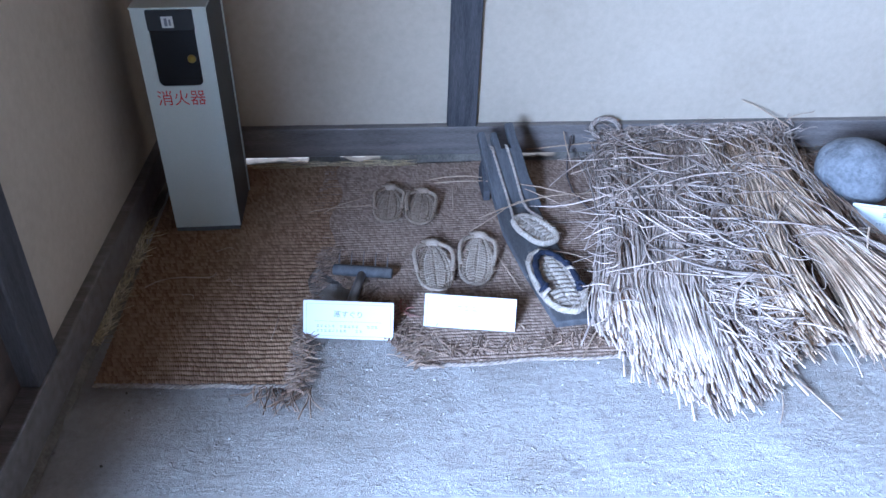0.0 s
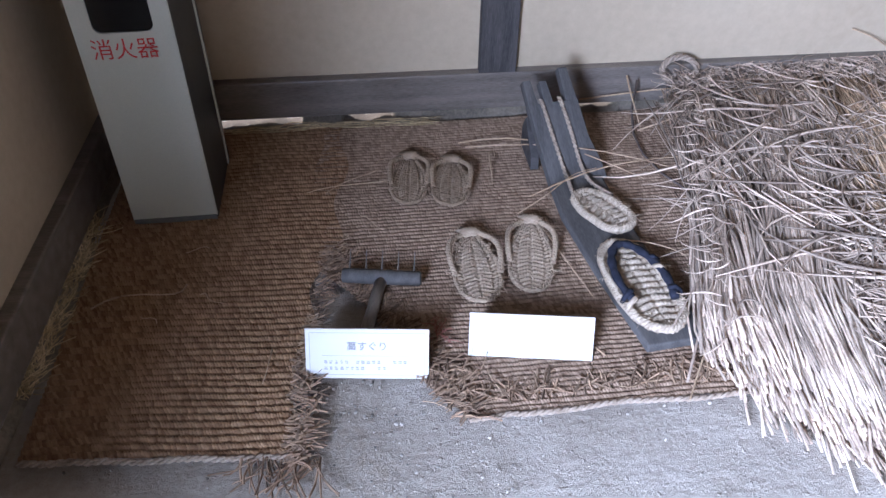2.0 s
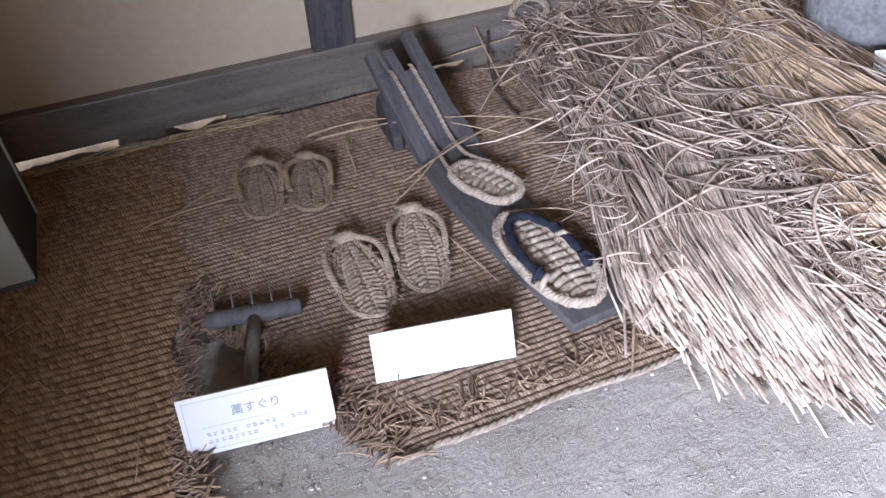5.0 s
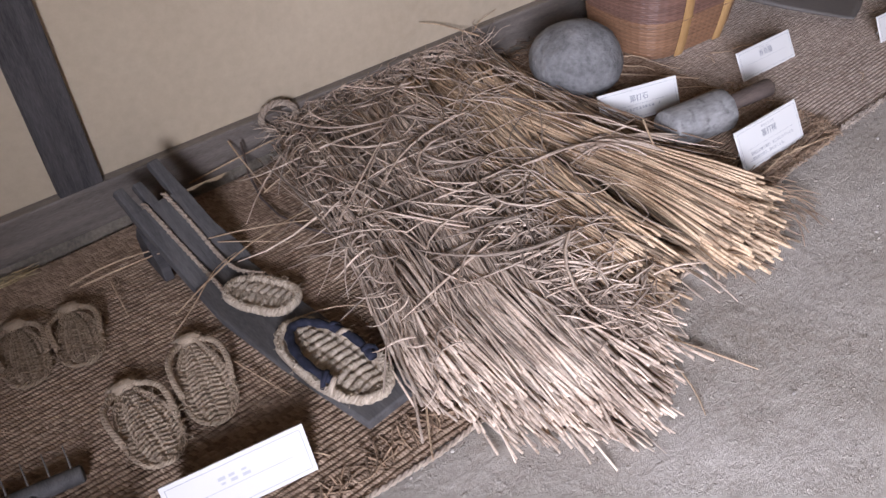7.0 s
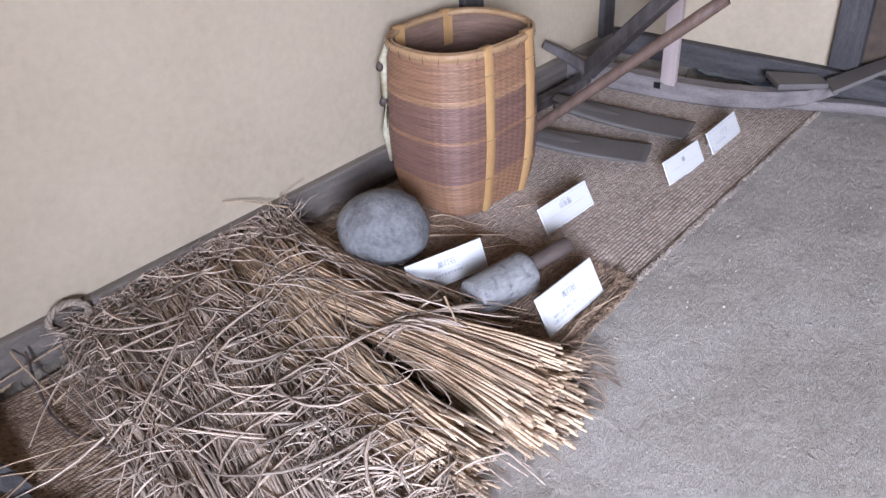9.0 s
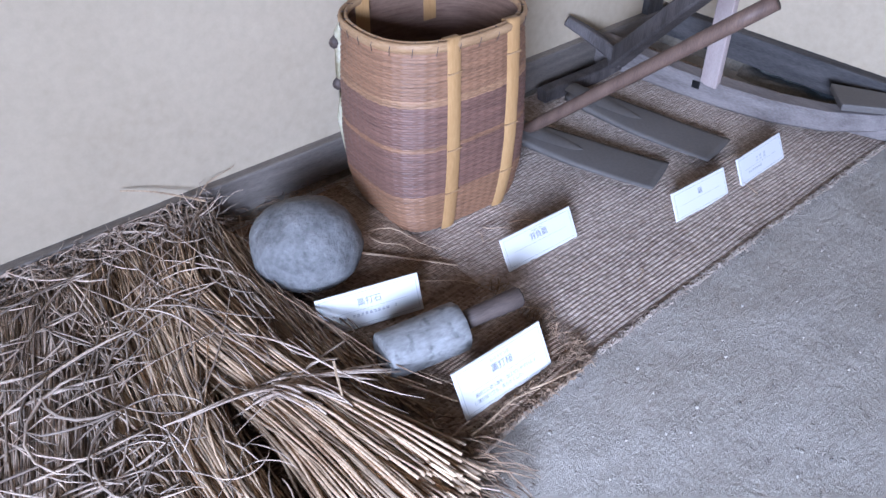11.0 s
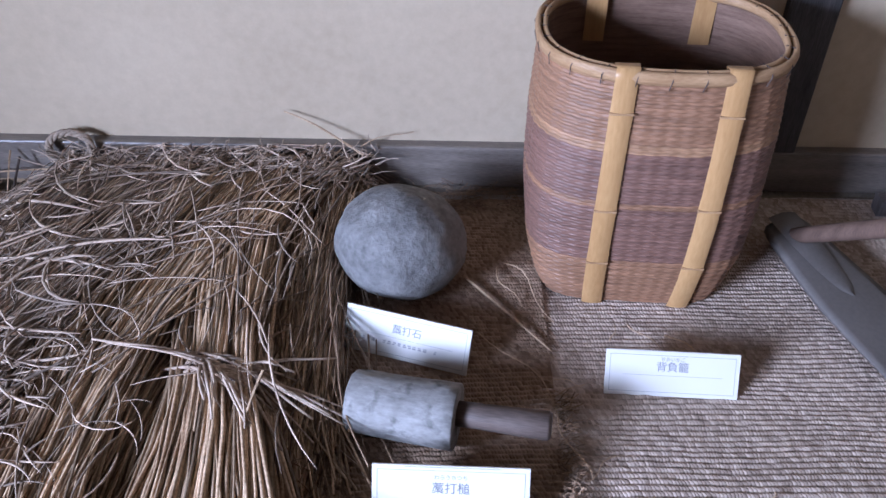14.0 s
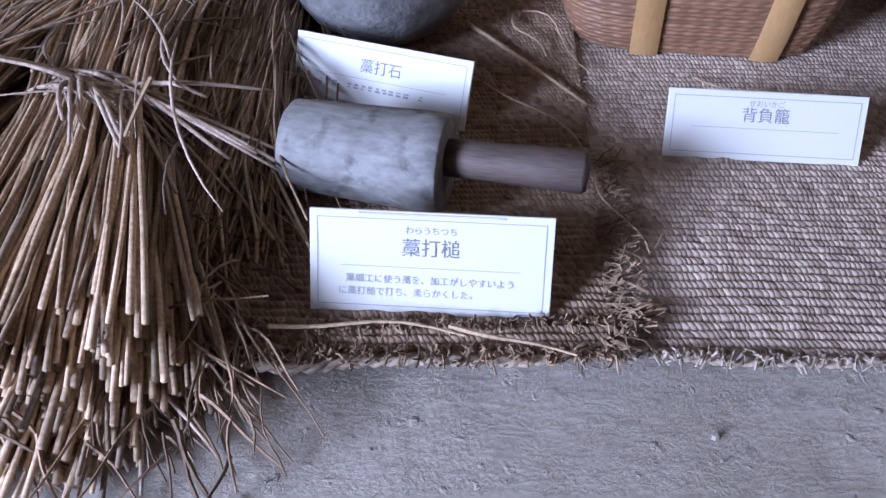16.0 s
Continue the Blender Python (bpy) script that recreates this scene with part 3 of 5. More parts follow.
# ---- straw mallet ----
def lathe(profile, seg=40, jitter=0.0, seed=0):
    """A turned body along x from (x, radius) pairs."""
    bm = bmesh.new()
    rings = []
    for x, r in profile:
        rings.append([bm.verts.new((x, r * math.cos(2 * math.pi * k / seg) * (1 + jitter * noise.noise((x * 9, k * 0.3, seed))), r * math.sin(2 * math.pi * k / seg) * (1 + jitter * noise.noise((x * 9, k * 0.3, seed + 4))))) for k in range(seg)])
    for a, b in zip(rings, rings[1:]):
        for k in range(seg):
            bm.faces.new((a[k], b[k], b[(k + 1) % seg], a[(k + 1) % seg]))
    bm.faces.new(list(reversed(rings[0])))
    bm.faces.new(rings[-1])
    bmesh.ops.recalc_face_normals(bm, faces=bm.faces)
    return bm


mallet = thing("straw_mallet", "grey cylindrical wooden mallet with a dark handle, lying on the mat", "mallet", pose(3.247, -0.935, 0.086, 0, -1.5, -12.0))
part("head", lathe([(0.0, 0.064), (0.004, 0.069), (0.03, 0.071), (0.12, 0.073), (0.215, 0.075), (0.243, 0.075), (0.246, 0.071)], jitter=0.06), MALLET_WOOD, mallet, "worn grey wooden head with bark scars", True)
part("handle", lathe([(0.240, 0.028), (0.30, 0.028), (0.38, 0.031), (0.445, 0.032), (0.452, 0.027)], 20, 0.05, 2), HANDLE_WOOD, mallet, "dark round handle", True).matrix_basis = pose(0, 0, 0.004, 0, -2, 0)


# ---- straw ----
def stalk(verts, faces, a, b, rng, r=0.003, sag=0.0, wob=0.02, pts=6, kink=0.0, sides=4):
    a, b = Vector(a), Vector(b)
    d = b - a
    off = Vector((rng.uniform(-1, 1), rng.uniform(-1, 1), rng.uniform(-0.3, 0.5))) * wob
    off2 = Vector((rng.uniform(-1, 1), rng.uniform(-1, 1), rng.uniform(-0.3, 0.5))) * wob * 0.6
    line = []
    for i in range(pts):
        u = i / (pts - 1)
        p = a + d * u + off * math.sin(math.pi * u) + off2 * math.sin(2 * math.pi * u)
        p.z += sag * math.sin(math.pi * u)
        if kink and u > 0.7:
            p += Vector((kink, -kink * 0.4, -abs(kink) * 0.5)) * (u - 0.7) * 2
        p.z = max(p.z, 0.006)
        line.append(p)
    tube_data(line, [r * (1 - 0.45 * i / (pts - 1)) for i in range(pts)], sides, 1.0, True, verts, faces)


# lying hanks of straw: stations from the wall to the cut roots (y, centre x, half width, centre z, half height)
BROAD = ((-0.02, 2.60, 0.30, 0.11, 0.05), (-0.35, 2.50, 0.28, 0.11, 0.075), (-0.8, 2.37, 0.26, 0.10, 0.085), (-1.2, 2.23, 0.25, 0.085, 0.075), (-1.6, 2.20, 0.265, 0.055, 0.05))
MIDDLE = ((-0.02, 2.86, 0.24, 0.11, 0.05), (-0.4, 2.74, 0.19, 0.11, 0.07), (-0.9, 2.645, 0.155, 0.10, 0.075), (-1.2, 2.625, 0.135, 0.085, 0.075), (-1.45, 2.62, 0.15, 0.072, 0.062))
TIED = ((-0.04, 2.99, 0.16, 0.12, 0.05), (-0.4, 2.90, 0.115, 0.125, 0.058), (-0.7, 2.92, 0.100, 0.116, 0.058), (-0.91, 2.945, 0.094, 0.106, 0.056), (-1.15, 2.98, 0.135, 0.095, 0.064), (-1.42, 3.01, 0.20, 0.077, 0.066))
LOW = ((-0.03, 3.06, 0.16, 0.085, 0.055), (-0.5, 3.06, 0.13, 0.07, 0.05), (-0.9, 3.09, 0.10, 0.05, 0.038), (-1.25, 3.11, 0.09, 0.03, 0.02))


def hank_at(hank, y):
    ys = [-s[0] for s in hank]
    return [float(np.interp(-y, ys, [s[k] for s in hank])) for k in (1, 2, 3, 4)]


def heap_top(x, y):
    top = 0.02
    for hank in (BROAD, MIDDLE, TIED):
        cx, w, cz, h = hank_at(hank, y)
        s = (x - cx) / w
        if abs(s) < 1:
            top = max(top, cz + h * math.sqrt(1 - s * s))
    return top


def heap_over(x, y):
    """The heap's height with its hollows bridged."""
    return max(heap_top(x + d, y) for d in (-0.09, -0.045, 0.0, 0.045, 0.09))


def hank_mesh(name, hank, ends, count, seed, mat, radius, wild):
    """Stalks in locks along a hank; ends gives the y of the cut roots from one side to the other, wild how loose they lie."""
    rng = random.Random(seed)
    verts, faces = [], []
    locks = []
    for i in range(max(20, count // 26)):
        ang, rr = rng.uniform(0, 2 * math.pi), rng.random() ** 0.42
        locks.append((math.cos(ang) * rr, math.sin(ang) * rr, rng.gauss(0, 0.27) * wild, rng.gauss(0, 0.22) * wild, rng.gauss(0, 0.020) * wild, rng.uniform(0, 6.28), rng.gauss(0, 0.035)))
    for i in range(count):
        ls, lq, lds, ldq, lw, lph, ly = rng.choice(locks)
        s, q = max(-1.08, min(1.08, ls + rng.gauss(0, 0.10))), max(-1.0, min(0.97, lq + rng.gauss(0, 0.13)))
        y0 = float(np.interp(s, (-1, -0.4, 0.3, 1), ends)) + 0.10 * (0.35 + 0.65 * q) * rng.random() ** 1.6 + rng.gauss(0, 0.02 + 0.016 * wild) + ly
        y1 = rng.uniform(-0.2, -0.015)
        if rng.random() < 0.22 * wild:
            y0 += rng.uniform(0.04, 0.35)
        if rng.random() < 0.35:
            y1 -= rng.uniform(0.0, 0.5)
        splay = rng.gauss(0.05, 0.10) * wild if rng.random() < 0.3 else 0.0
        loose = 2.2 if rng.random() < 0.07 * wild else 0.5
        ds, dq = lds + rng.gauss(0, 0.30) * wild * loose, ldq + rng.gauss(0, 0.16) * wild * loose
        w1, w2, ph = lw + rng.gauss(0, 0.007) * (0.4 + wild) * loose, rng.gauss(0, 0.0025) * (0.4 + wild), lph + rng.gauss(0, 0.4)
        bend = rng.gauss(0, 0.06) * wild if rng.random() < 0.25 else 0.0
        at_bend = rng.uniform(0.25, 0.8)
        line = []
        for k in range(10):
            u = k / 9
            y = y0 + (y1 - y0) * u
            cx, w, cz, h = hank_at(hank, y)
            x = cx + max(-1.04, s + ds * u) * w + w1 * math.sin(5 * u + ph) + bend * max(0.0, u - at_bend) * 2 + splay * max(0.0, 0.3 - u) * 2
            z = cz + max(-1.0, min(1.05, q + dq * u)) * h + w2 * math.sin(6 * u + ph * 2)
            line.append(Vector((x + rng.gauss(0, 0.0016 + 0.0012 * wild), y, max(0.008, z + rng.gauss(0, 0.0016)))))
        r = radius * rng.uniform(0.55, 1.3)
        tube_data(line, [r, r, r, r, r * 0.95, r * 0.9, r * 0.8, r * 0.7, r * 0.58, r * 0.4], 6, 1, True, verts, faces)
    return mesh_from(name, verts, faces, mat, True)


def straw_sheaf(label, *args):
    ob = part("straw_sheaf", hank_mesh("straw_sheaf", *args))
    tagged(ob, label, "straw sheaf", group="straw sheaves against the wall", kind="stuff")


straw_sheaf("loose broad sheaf of pale dry rice straw on the floor", BROAD, (-1.27, -1.47, -1.60, -1.52), 2500, 11, STRAW_PALE, 0.0035, 0.9)
straw_sheaf("narrower loose sheaf of golden rice straw beside the broad one", MIDDLE, (-1.44, -1.41, -1.37, -1.32), 1150, 12, STRAW, 0.0036, 0.65)

straw_sheaf("low loose straw fallen beside the tied sheaf", LOW, (-1.0, -1.15, -1.2, -1.0), 420, 14, STRAW, 0.0027, 0.9)


def bent_stalk(verts, faces, p, ang, ln, r, rng, curl=0.5, lift=0.0):
    """A stalk that lies over the heap, turning as it goes, with a sharp kink now and then."""
    line, a = [], ang
    turn = rng.gauss(0, curl) / 7
    kink = rng.randrange(2, 6) if rng.random() < 0.13 else -1
    x, y = p[0], p[1]
    base = rng.uniform(0.004, 0.016) + lift
    for k in range(8):
        z = max(0.009, heap_over(x, y) + base + 0.004 * math.sin(k * 0.7 + ang * 3))
        line.append(Vector((x, min(y, -0.008), z)))
        a += turn + (rng.gauss(0, 1.0) if k == kink else 0.0)
        x += math.cos(a) * ln / 7
        y += math.sin(a) * ln / 7
    for _ in range(7):
        level = [p.z for p in line]
        for k in range(8):
            line[k].z = (level[max(k - 1, 0)] + level[k] + level[min(k + 1, 7)]) / 3
    tube_data(line, [r * 0.5, r * 0.9, r, r, r * 0.9, r * 0.75, r * 0.55, r * 0.25], 5, 1, True, verts, faces)


def straw_heap():
    rng = random.Random(13)
    verts, faces = [], []
    # long pale stalks thrown across the sheaves, singly and by twos and threes
    for i in range(26):
        p = (rng.uniform(2.25, 2.78), -0.12 - 1.1 * rng.random())
        ang, ln = math.pi + rng.gauss(-0.05, 0.42), rng.uniform(0.3, 0.75)
        for k in range(rng.choice((1, 1, 2, 3))):
            q = (p[0] + rng.gauss(0, 0.02), p[1] + rng.gauss(0, 0.02))
            bent_stalk(verts, faces, q, ang + rng.gauss(0, 0.1), ln * rng.uniform(0.7, 1.0), rng.uniform(0.0024, 0.0044), rng, 1.5, rng.uniform(0.0, 0.02))
    # slanting stalks between, mostly along the sheaves
    for i in range(75):
        y = -0.04 - 1.2 * rng.random()
        cx = hank_at(BROAD, y)[0]
        p = (rng.uniform(cx - 0.25, cx + 0.45), y)
        if p[0] > 2.76:
            continue
        bent_stalk(verts, faces, p, rng.choice((-1.95, -1.75) if y > -0.6 else (1.25, 1.45)) + rng.gauss(0, 0.26), rng.uniform(0.25, 0.62), rng.uniform(0.0018, 0.0036), rng, 0.8)
    # thin stray stalks over the tied sheaf
    for i in range(55):
        p = (rng.uniform(2.86, 3.16), rng.uniform(-0.85, -0.1))
        bent_stalk(verts, faces, p, rng.choice((-1.6, 1.5, -1.2, 1.9)) + rng.gauss(0, 0.5), rng.uniform(0.12, 0.42), rng.uniform(0.0014, 0.003), rng, 0.9)
    # thin stray stalks over the golden sheaf
    for i in range(80):
        p = (rng.uniform(2.5, 2.85), rng.uniform(-1.2, -0.3))
        bent_stalk(verts, faces, p, rng.choice((-1.7, 1.3)) + rng.gauss(0, 0.6), rng.uniform(0.12, 0.4), rng.uniform(0.0014, 0.003), rng, 1.2)
    # fine tangle of tips against the wall
    for i in range(420):
        x, y = 2.26 + 0.95 * rng.random(), -0.02 - 0.18 * rng.random() ** 1.5
        bent_stalk(verts, faces, (x, y), rng.choice((1.4, -1.8)) + rng.gauss(0, 0.55), rng.uniform(0.08, 0.26), rng.uniform(0.0014, 0.003), rng, 0.9, rng.uniform(-0.03, 0.006))
    for i in range(260):
        x, y, z = rng.uniform(2.26, 3.24), rng.uniform(-0.12, -0.015), rng.uniform(0.09, 0.17)
        ang, ln = rng.uniform(0.2, 2.9), rng.uniform(0.05, 0.16)
        stalk(verts, faces, (x, y, z), (x + math.cos(ang) * ln, min(-0.006, y + rng.uniform(-0.04, 0.04)), z + math.sin(ang) * ln * 0.5), rng, rng.uniform(0.0014, 0.0026), 0, 0.015, 5)
    # wispy edge towards the sandals
    for i in range(90):
        y = rng.uniform(-1.3, -0.12)
        cx, w = hank_at(BROAD, y)[:2]
        p = (cx - w * rng.uniform(0.8, 1.0), y)
        bent_stalk(verts, faces, p, rng.choice((3.0, -1.9, 2.3, -2.4)) + rng.gauss(0, 0.5), rng.uniform(0.05, 0.14), rng.uniform(0.0018, 0.0032), rng, 2.0, 0.0)
    # pocket of short dark bits between the sheaves
    for i in range(260):
        p = (rng.gauss(2.46, 0.05), rng.uniform(-1.5, -0.95))
        bent_stalk(verts, faces, p, rng.uniform(0, 6.28), rng.uniform(0.04, 0.17), rng.uniform(0.0016, 0.0036), rng, 0.8)
    # ends spilled on the floor in front of the roots
    for i in range(130):
        x = rng.uniform(1.96, 3.2)
        y = float(np.interp(x, (2.03, 2.09, 2.23, 2.42, 2.5, 2.78, 2.82, 3.2), (-1.2, -1.47, -1.58, -1.53, -1.42, -1.33, -1.44, -1.33))) + rng.uniform(0.01, 0.06)
        ang, ln = rng.gauss(-1.05, 0.55), rng.uniform(0.06, 0.22)
        a = Vector((x, y, rng.uniform(0.015, 0.05)))
        stalk(verts, faces, a, (x + math.cos(ang) * ln, y + math.sin(ang) * ln * 0.8, 0.008), rng, rng.uniform(0.002, 0.0046), 0.006, 0.004, 6, 0.0)
    ob = part("straw_heap", mesh_from("straw_heap", verts, faces, STRAW_PALE, True))
    tagged(ob, "tangle of thin broken rice straw over the sheaves", "straw tangle", kind="stuff")


straw_heap()


def straw_bundle():
    t = thing("straw_bundle", "sheaf of dry rice straw tied with a straw band", "straw bundle", pose(0, 0, 0))
    rng = random.Random(23)
    tie, front = Vector((2.945, -0.91, 0.107)), Vector((3.01, -1.42, 0.077))
    tagged(part("stalk_mass", hank_mesh("stalk_mass", TIED, (-1.46, -1.44, -1.40, -1.33), 1050, 23, STRAW, 0.0041, 0.5), None, t), kind="stuff")
    # leaf wisps beside the roots
    verts, faces = [], []
    for i in range(220):
        k = rng.random() ** 1.4
        f = tie.lerp(front, k) + Vector((rng.uniform(0.06, 0.25) * (0.5 + 0.6 * k), rng.uniform(-0.05, 0.12), 0))
        f.z = rng.uniform(0.02, 0.08)
        ln, ang = rng.uniform(0.05, 0.15), -1.1 + rng.gauss(0, 0.6)
        stalk(verts, faces, f, f + Vector((math.cos(ang) * ln, math.sin(ang) * ln, rng.uniform(-0.06, 0.02))), rng, rng.uniform(0.0016, 0.003), 0.01, 0.008, 6)
    for i in range(45):
        f = Vector((rng.uniform(2.82, 3.22), rng.uniform(-1.45, -1.33), rng.uniform(0.02, 0.07)))
        ln, ang = rng.uniform(0.05, 0.13), -1.2 + rng.gauss(0, 0.45)
        stalk(verts, faces, f, f + Vector((math.cos(ang) * ln, math.sin(ang) * ln, -f.z + 0.008)), rng, rng.uniform(0.002, 0.0036), 0.012, 0.006, 6)
    for i in range(190):
        x, y = rng.uniform(3.0, 3.21), rng.uniform(-0.75, -0.12)
        ln, drift = rng.uniform(0.25, 0.65), rng.gauss(-0.02, 0.07)
        top = rng.uniform(0.02, 0.13)
        stalk(verts, faces, (x, y, top), (x + drift, y - ln, top * rng.uniform(0.3, 1.0)), rng, rng.uniform(0.0016, 0.0034), 0.01, 0.02, 7)
    tagged(part("leaf_litter", mesh_from("leaf_litter", verts, faces, FRAY), None, t), kind="stuff")
    # the band and its loose ends
    for off in (-0.022, -0.010, 0.002, 0.014, 0.026):
        band, tilt = [], rng.gauss(0, 0.02)
        for i in range(27):
            a = 2 * math.pi * i / 24 + off * 20
            band.append(tie + Vector(((0.100 + 0.003 * math.sin(a * 3 + off * 90)) * math.cos(a), off + tilt * math.cos(a) - 0.02 * math.cos(a), 0.062 * math.sin(a) + 0.002 + rng.gauss(0, 0.001))))
        part("band", rope_mesh("band", band, 0.0066, 12, 3, 5, STRAW_PALE), None, t, "twisted straw band")
    for i in range(34):
        a = rng.uniform(0.6, 2.0)
        p = tie + Vector((0.09 * math.cos(a), rng.uniform(-0.025, 0.02), 0.070 * math.sin(a)))
        ang, ln = rng.choice((-0.55, -0.35, -0.8, -0.6, -1.1, -0.2, 2.8)) + rng.gauss(0, 0.22), rng.uniform(0.08, 0.27)
        e = p + Vector((math.cos(ang) * ln, math.sin(ang) * ln, 0))
        e.z = max(heap_top(e.x, e.y) + 0.016, 0.13 - 0.25 * max(0.0, ln - 0.1) + rng.uniform(-0.02, 0.03))
        verts, faces = [], []
        stalk(verts, faces, p, e, rng, rng.uniform(0.0034, 0.0054), 0.012, 0.006, 7, 0.0, 6)
        part("band_end", mesh_from("band_end", verts, faces, STRAW_PALE, True), None, t)


straw_bundle()
pts = [(2.295 + 0.066 * math.cos(a), -0.03 + 0.022 * math.sin(a), 0.178 + 0.040 * math.sin(a)) for a in [2 * math.pi * i / 28 for i in range(29)]]
tagged(part("straw_ring", rope_mesh("straw_ring", pts, 0.0115, 14, 3)), "plaited straw ring lying on the straw heap", "straw ring")


def loose_straw(a, b, r=0.0028, sag=0.006, wob=0.012, seed=0):
    verts, faces = [], []
    stalk(verts, faces, a, b, random.Random(seed), r, sag, wob, 8, 0.0, 5)
    ob = part("straw_stalk", mesh_from("straw_stalk", verts, faces, STRAW))
    tagged(ob, "single dry straw stalk lying loose", "straw", group="loose straw stalks")


loose_straw((3.20, -0.045, 0.17), (2.96, 0.015, 0.285), 0.004, 0.01, 0.01, 1)
loose_straw((3.19, -0.03, 0.19), (3.35, 0.02, 0.215), 0.002, 0.012, 0.01, 2)
loose_straw((3.507, -0.442, 0.03), (3.725, -0.72, 0.026), 0.0048, 0.004, 0.004, 3)
loose_straw((3.60, -0.40, 0.028), (3.66, -0.56, 0.028), 0.003, 0.012, 0.02, 4)
loose_straw((3.62, -0.38, 0.028), (3.74, -0.62, 0.028), 0.0024, 0.012, 0.02, 5)
loose_straw((3.54, -0.66, 0.03), (3.72, -0.93, 0.03), 0.0018, 0.01, 0.03, 6)
loose_straw((3.72, -0.93, 0.03), (3.78, -1.10, 0.03), 0.0018, 0.006, 0.02, 7)
loose_straw((3.27, -1.27, 0.045), (3.52, -1.275, 0.045), 0.0032, 0.006, 0.012, 8)
loose_straw((3.50, -1.26, 0.045), (3.66, -1.30, 0.044), 0.0036, 0.004, 0.006, 9)
loose_straw((2.55, -1.42, 0.012), (2.42, -1.72, 0.008), 0.003, 0.006, 0.02, 10)
loose_straw((2.56, -1.52, 0.012), (2.63, -1.72, 0.008), 0.0034, 0.0, 0.004, 11)
loose_straw((2.56, -1.52, 0.012), (2.45, -1.50, 0.016), 0.0026, 0.004, 0.004, 12)
loose_straw((1.16, -0.33, 0.03), (0.98, -0.44, 0.026), 0.0024, 0.004, 0.006, 13)
loose_straw((1.17, -0.40, 0.03), (0.92, -0.43, 0.026), 0.0022, 0.004, 0.006, 14)
loose_straw((0.33, -0.90, 0.026), (0.58, -0.83, 0.026), 0.0028, 0.035, 0.05, 15)
loose_straw((1.55, -0.27, 0.03), (1.53, -0.45, 0.028), 0.003, 0.004, 0.004, 16)
loose_straw((1.45, -0.20, 0.03), (2.02, -0.52, 0.06), 0.0032, 0.05, 0.02, 17)
loose_straw((1.47, -0.23, 0.03), (2.25, -0.60, 0.08), 0.0030, 0.06, 0.03, 18)
loose_straw((1.62, -0.60, 0.08), (2.25, -0.45, 0.09), 0.0030, 0.03, 0.03, 19)
loose_straw((1.58, -0.62, 0.03), (1.86, -0.50, 0.10), 0.0024, 0.02, 0.02, 20)
loose_straw((1.65, -0.72, 0.028), (1.72, -1.02, 0.028), 0.003, 0.006, 0.01, 21)
loose_straw((2.06, -1.08, 0.05), (1.86, -1.40, 0.03), 0.0042, 0.006, 0.004, 22)
loose_straw((1.85, -0.82, 0.06), (2.03, -0.90, 0.05), 0.003, 0.004, 0.01, 23)
loose_straw((1.93, -0.02, 0.07), (2.60, -0.10, 0.12), 0.0034, 0.02, 0.02, 24)
loose_straw((2.10, -0.02, 0.16), (2.12, -0.20, 0.03), 0.0035, 0.0, 0.004, 25)
loose_straw((2.11, -0.19, 0.03), (2.55, -0.24, 0.17), 0.0034, 0.03, 0.01, 26)
loose_straw((4.02, -0.66, 0.026), (4.09, -0.74, 0.026), 0.003, 0.01, 0.01, 27)
loose_straw((3.93, -0.62, 0.026), (4.0, -0.70, 0.026), 0.0022, 0.01, 0.01, 28)
loose_straw((3.07, -0.97, 0.22), (3.02, -1.09, 0.13), 0.0038, 0.0, 0.004, 29)
rng = random.Random(5)
for i in range(40):
    x, y = rng.choice(((rng.uniform(3.6, 5.2), rng.uniform(-1.2, -0.6)), (rng.uniform(0.4, 2.0), rng.uniform(-1.2, -0.1)), (rng.uniform(1.2, 2.2), rng.uniform(-1.35, -1.1))))
    ang, ln = rng.uniform(0, 6.28), rng.uniform(0.03, 0.12)
    loose_straw((x, y, 0.024), (x + math.cos(ang) * ln, y + math.sin(ang) * ln, 0.026), rng.uniform(0.0012, 0.0022), 0.006, 0.012, 100 + i)


def dark_twig():
    verts, faces = [], []
    line = [(2.135, -0.04, 0.15), (2.11, -0.10, 0.06), (2.085, -0.22, 0.034), (2.082, -0.34, 0.03), (2.11, -0.46, 0.03), (2.165, -0.58, 0.034)]
    tube_data(line, [0.004, 0.0042, 0.0044, 0.004, 0.004, 0.003], 6, 1, True, verts, faces)
    tagged(part("twig", mesh_from("twig", verts, faces, HANDLE_WOOD, True)), "thin dark bent twig lying on the straw mat", "twig")


dark_twig()


def red_tuft():
    rng = random.Random(9)
    verts, faces = [], []
    for i in range(26):
        x, y = rng.gauss(1.272, 0.012), rng.gauss(-1.10, 0.03)
        ang, ln = rng.uniform(0, 6.28), rng.uniform(0.015, 0.04)
        stalk(verts, faces, (x, y, 0.024), (x + math.cos(ang) * ln, y + math.sin(ang) * ln, rng.uniform(0.024, 0.05)), rng, 0.0016, 0.006, 0.008, 5)
    tagged(part("thread_tuft", mesh_from("thread_tuft", verts, faces, RED_THREAD)), "frayed tuft of faded red thread on the mat", "thread")


RED_THREAD = surface("faded_red_thread", (0.20, 0.07, 0.05), (0.38, 0.17, 0.13), 40, rough=0.9)
red_tuft()


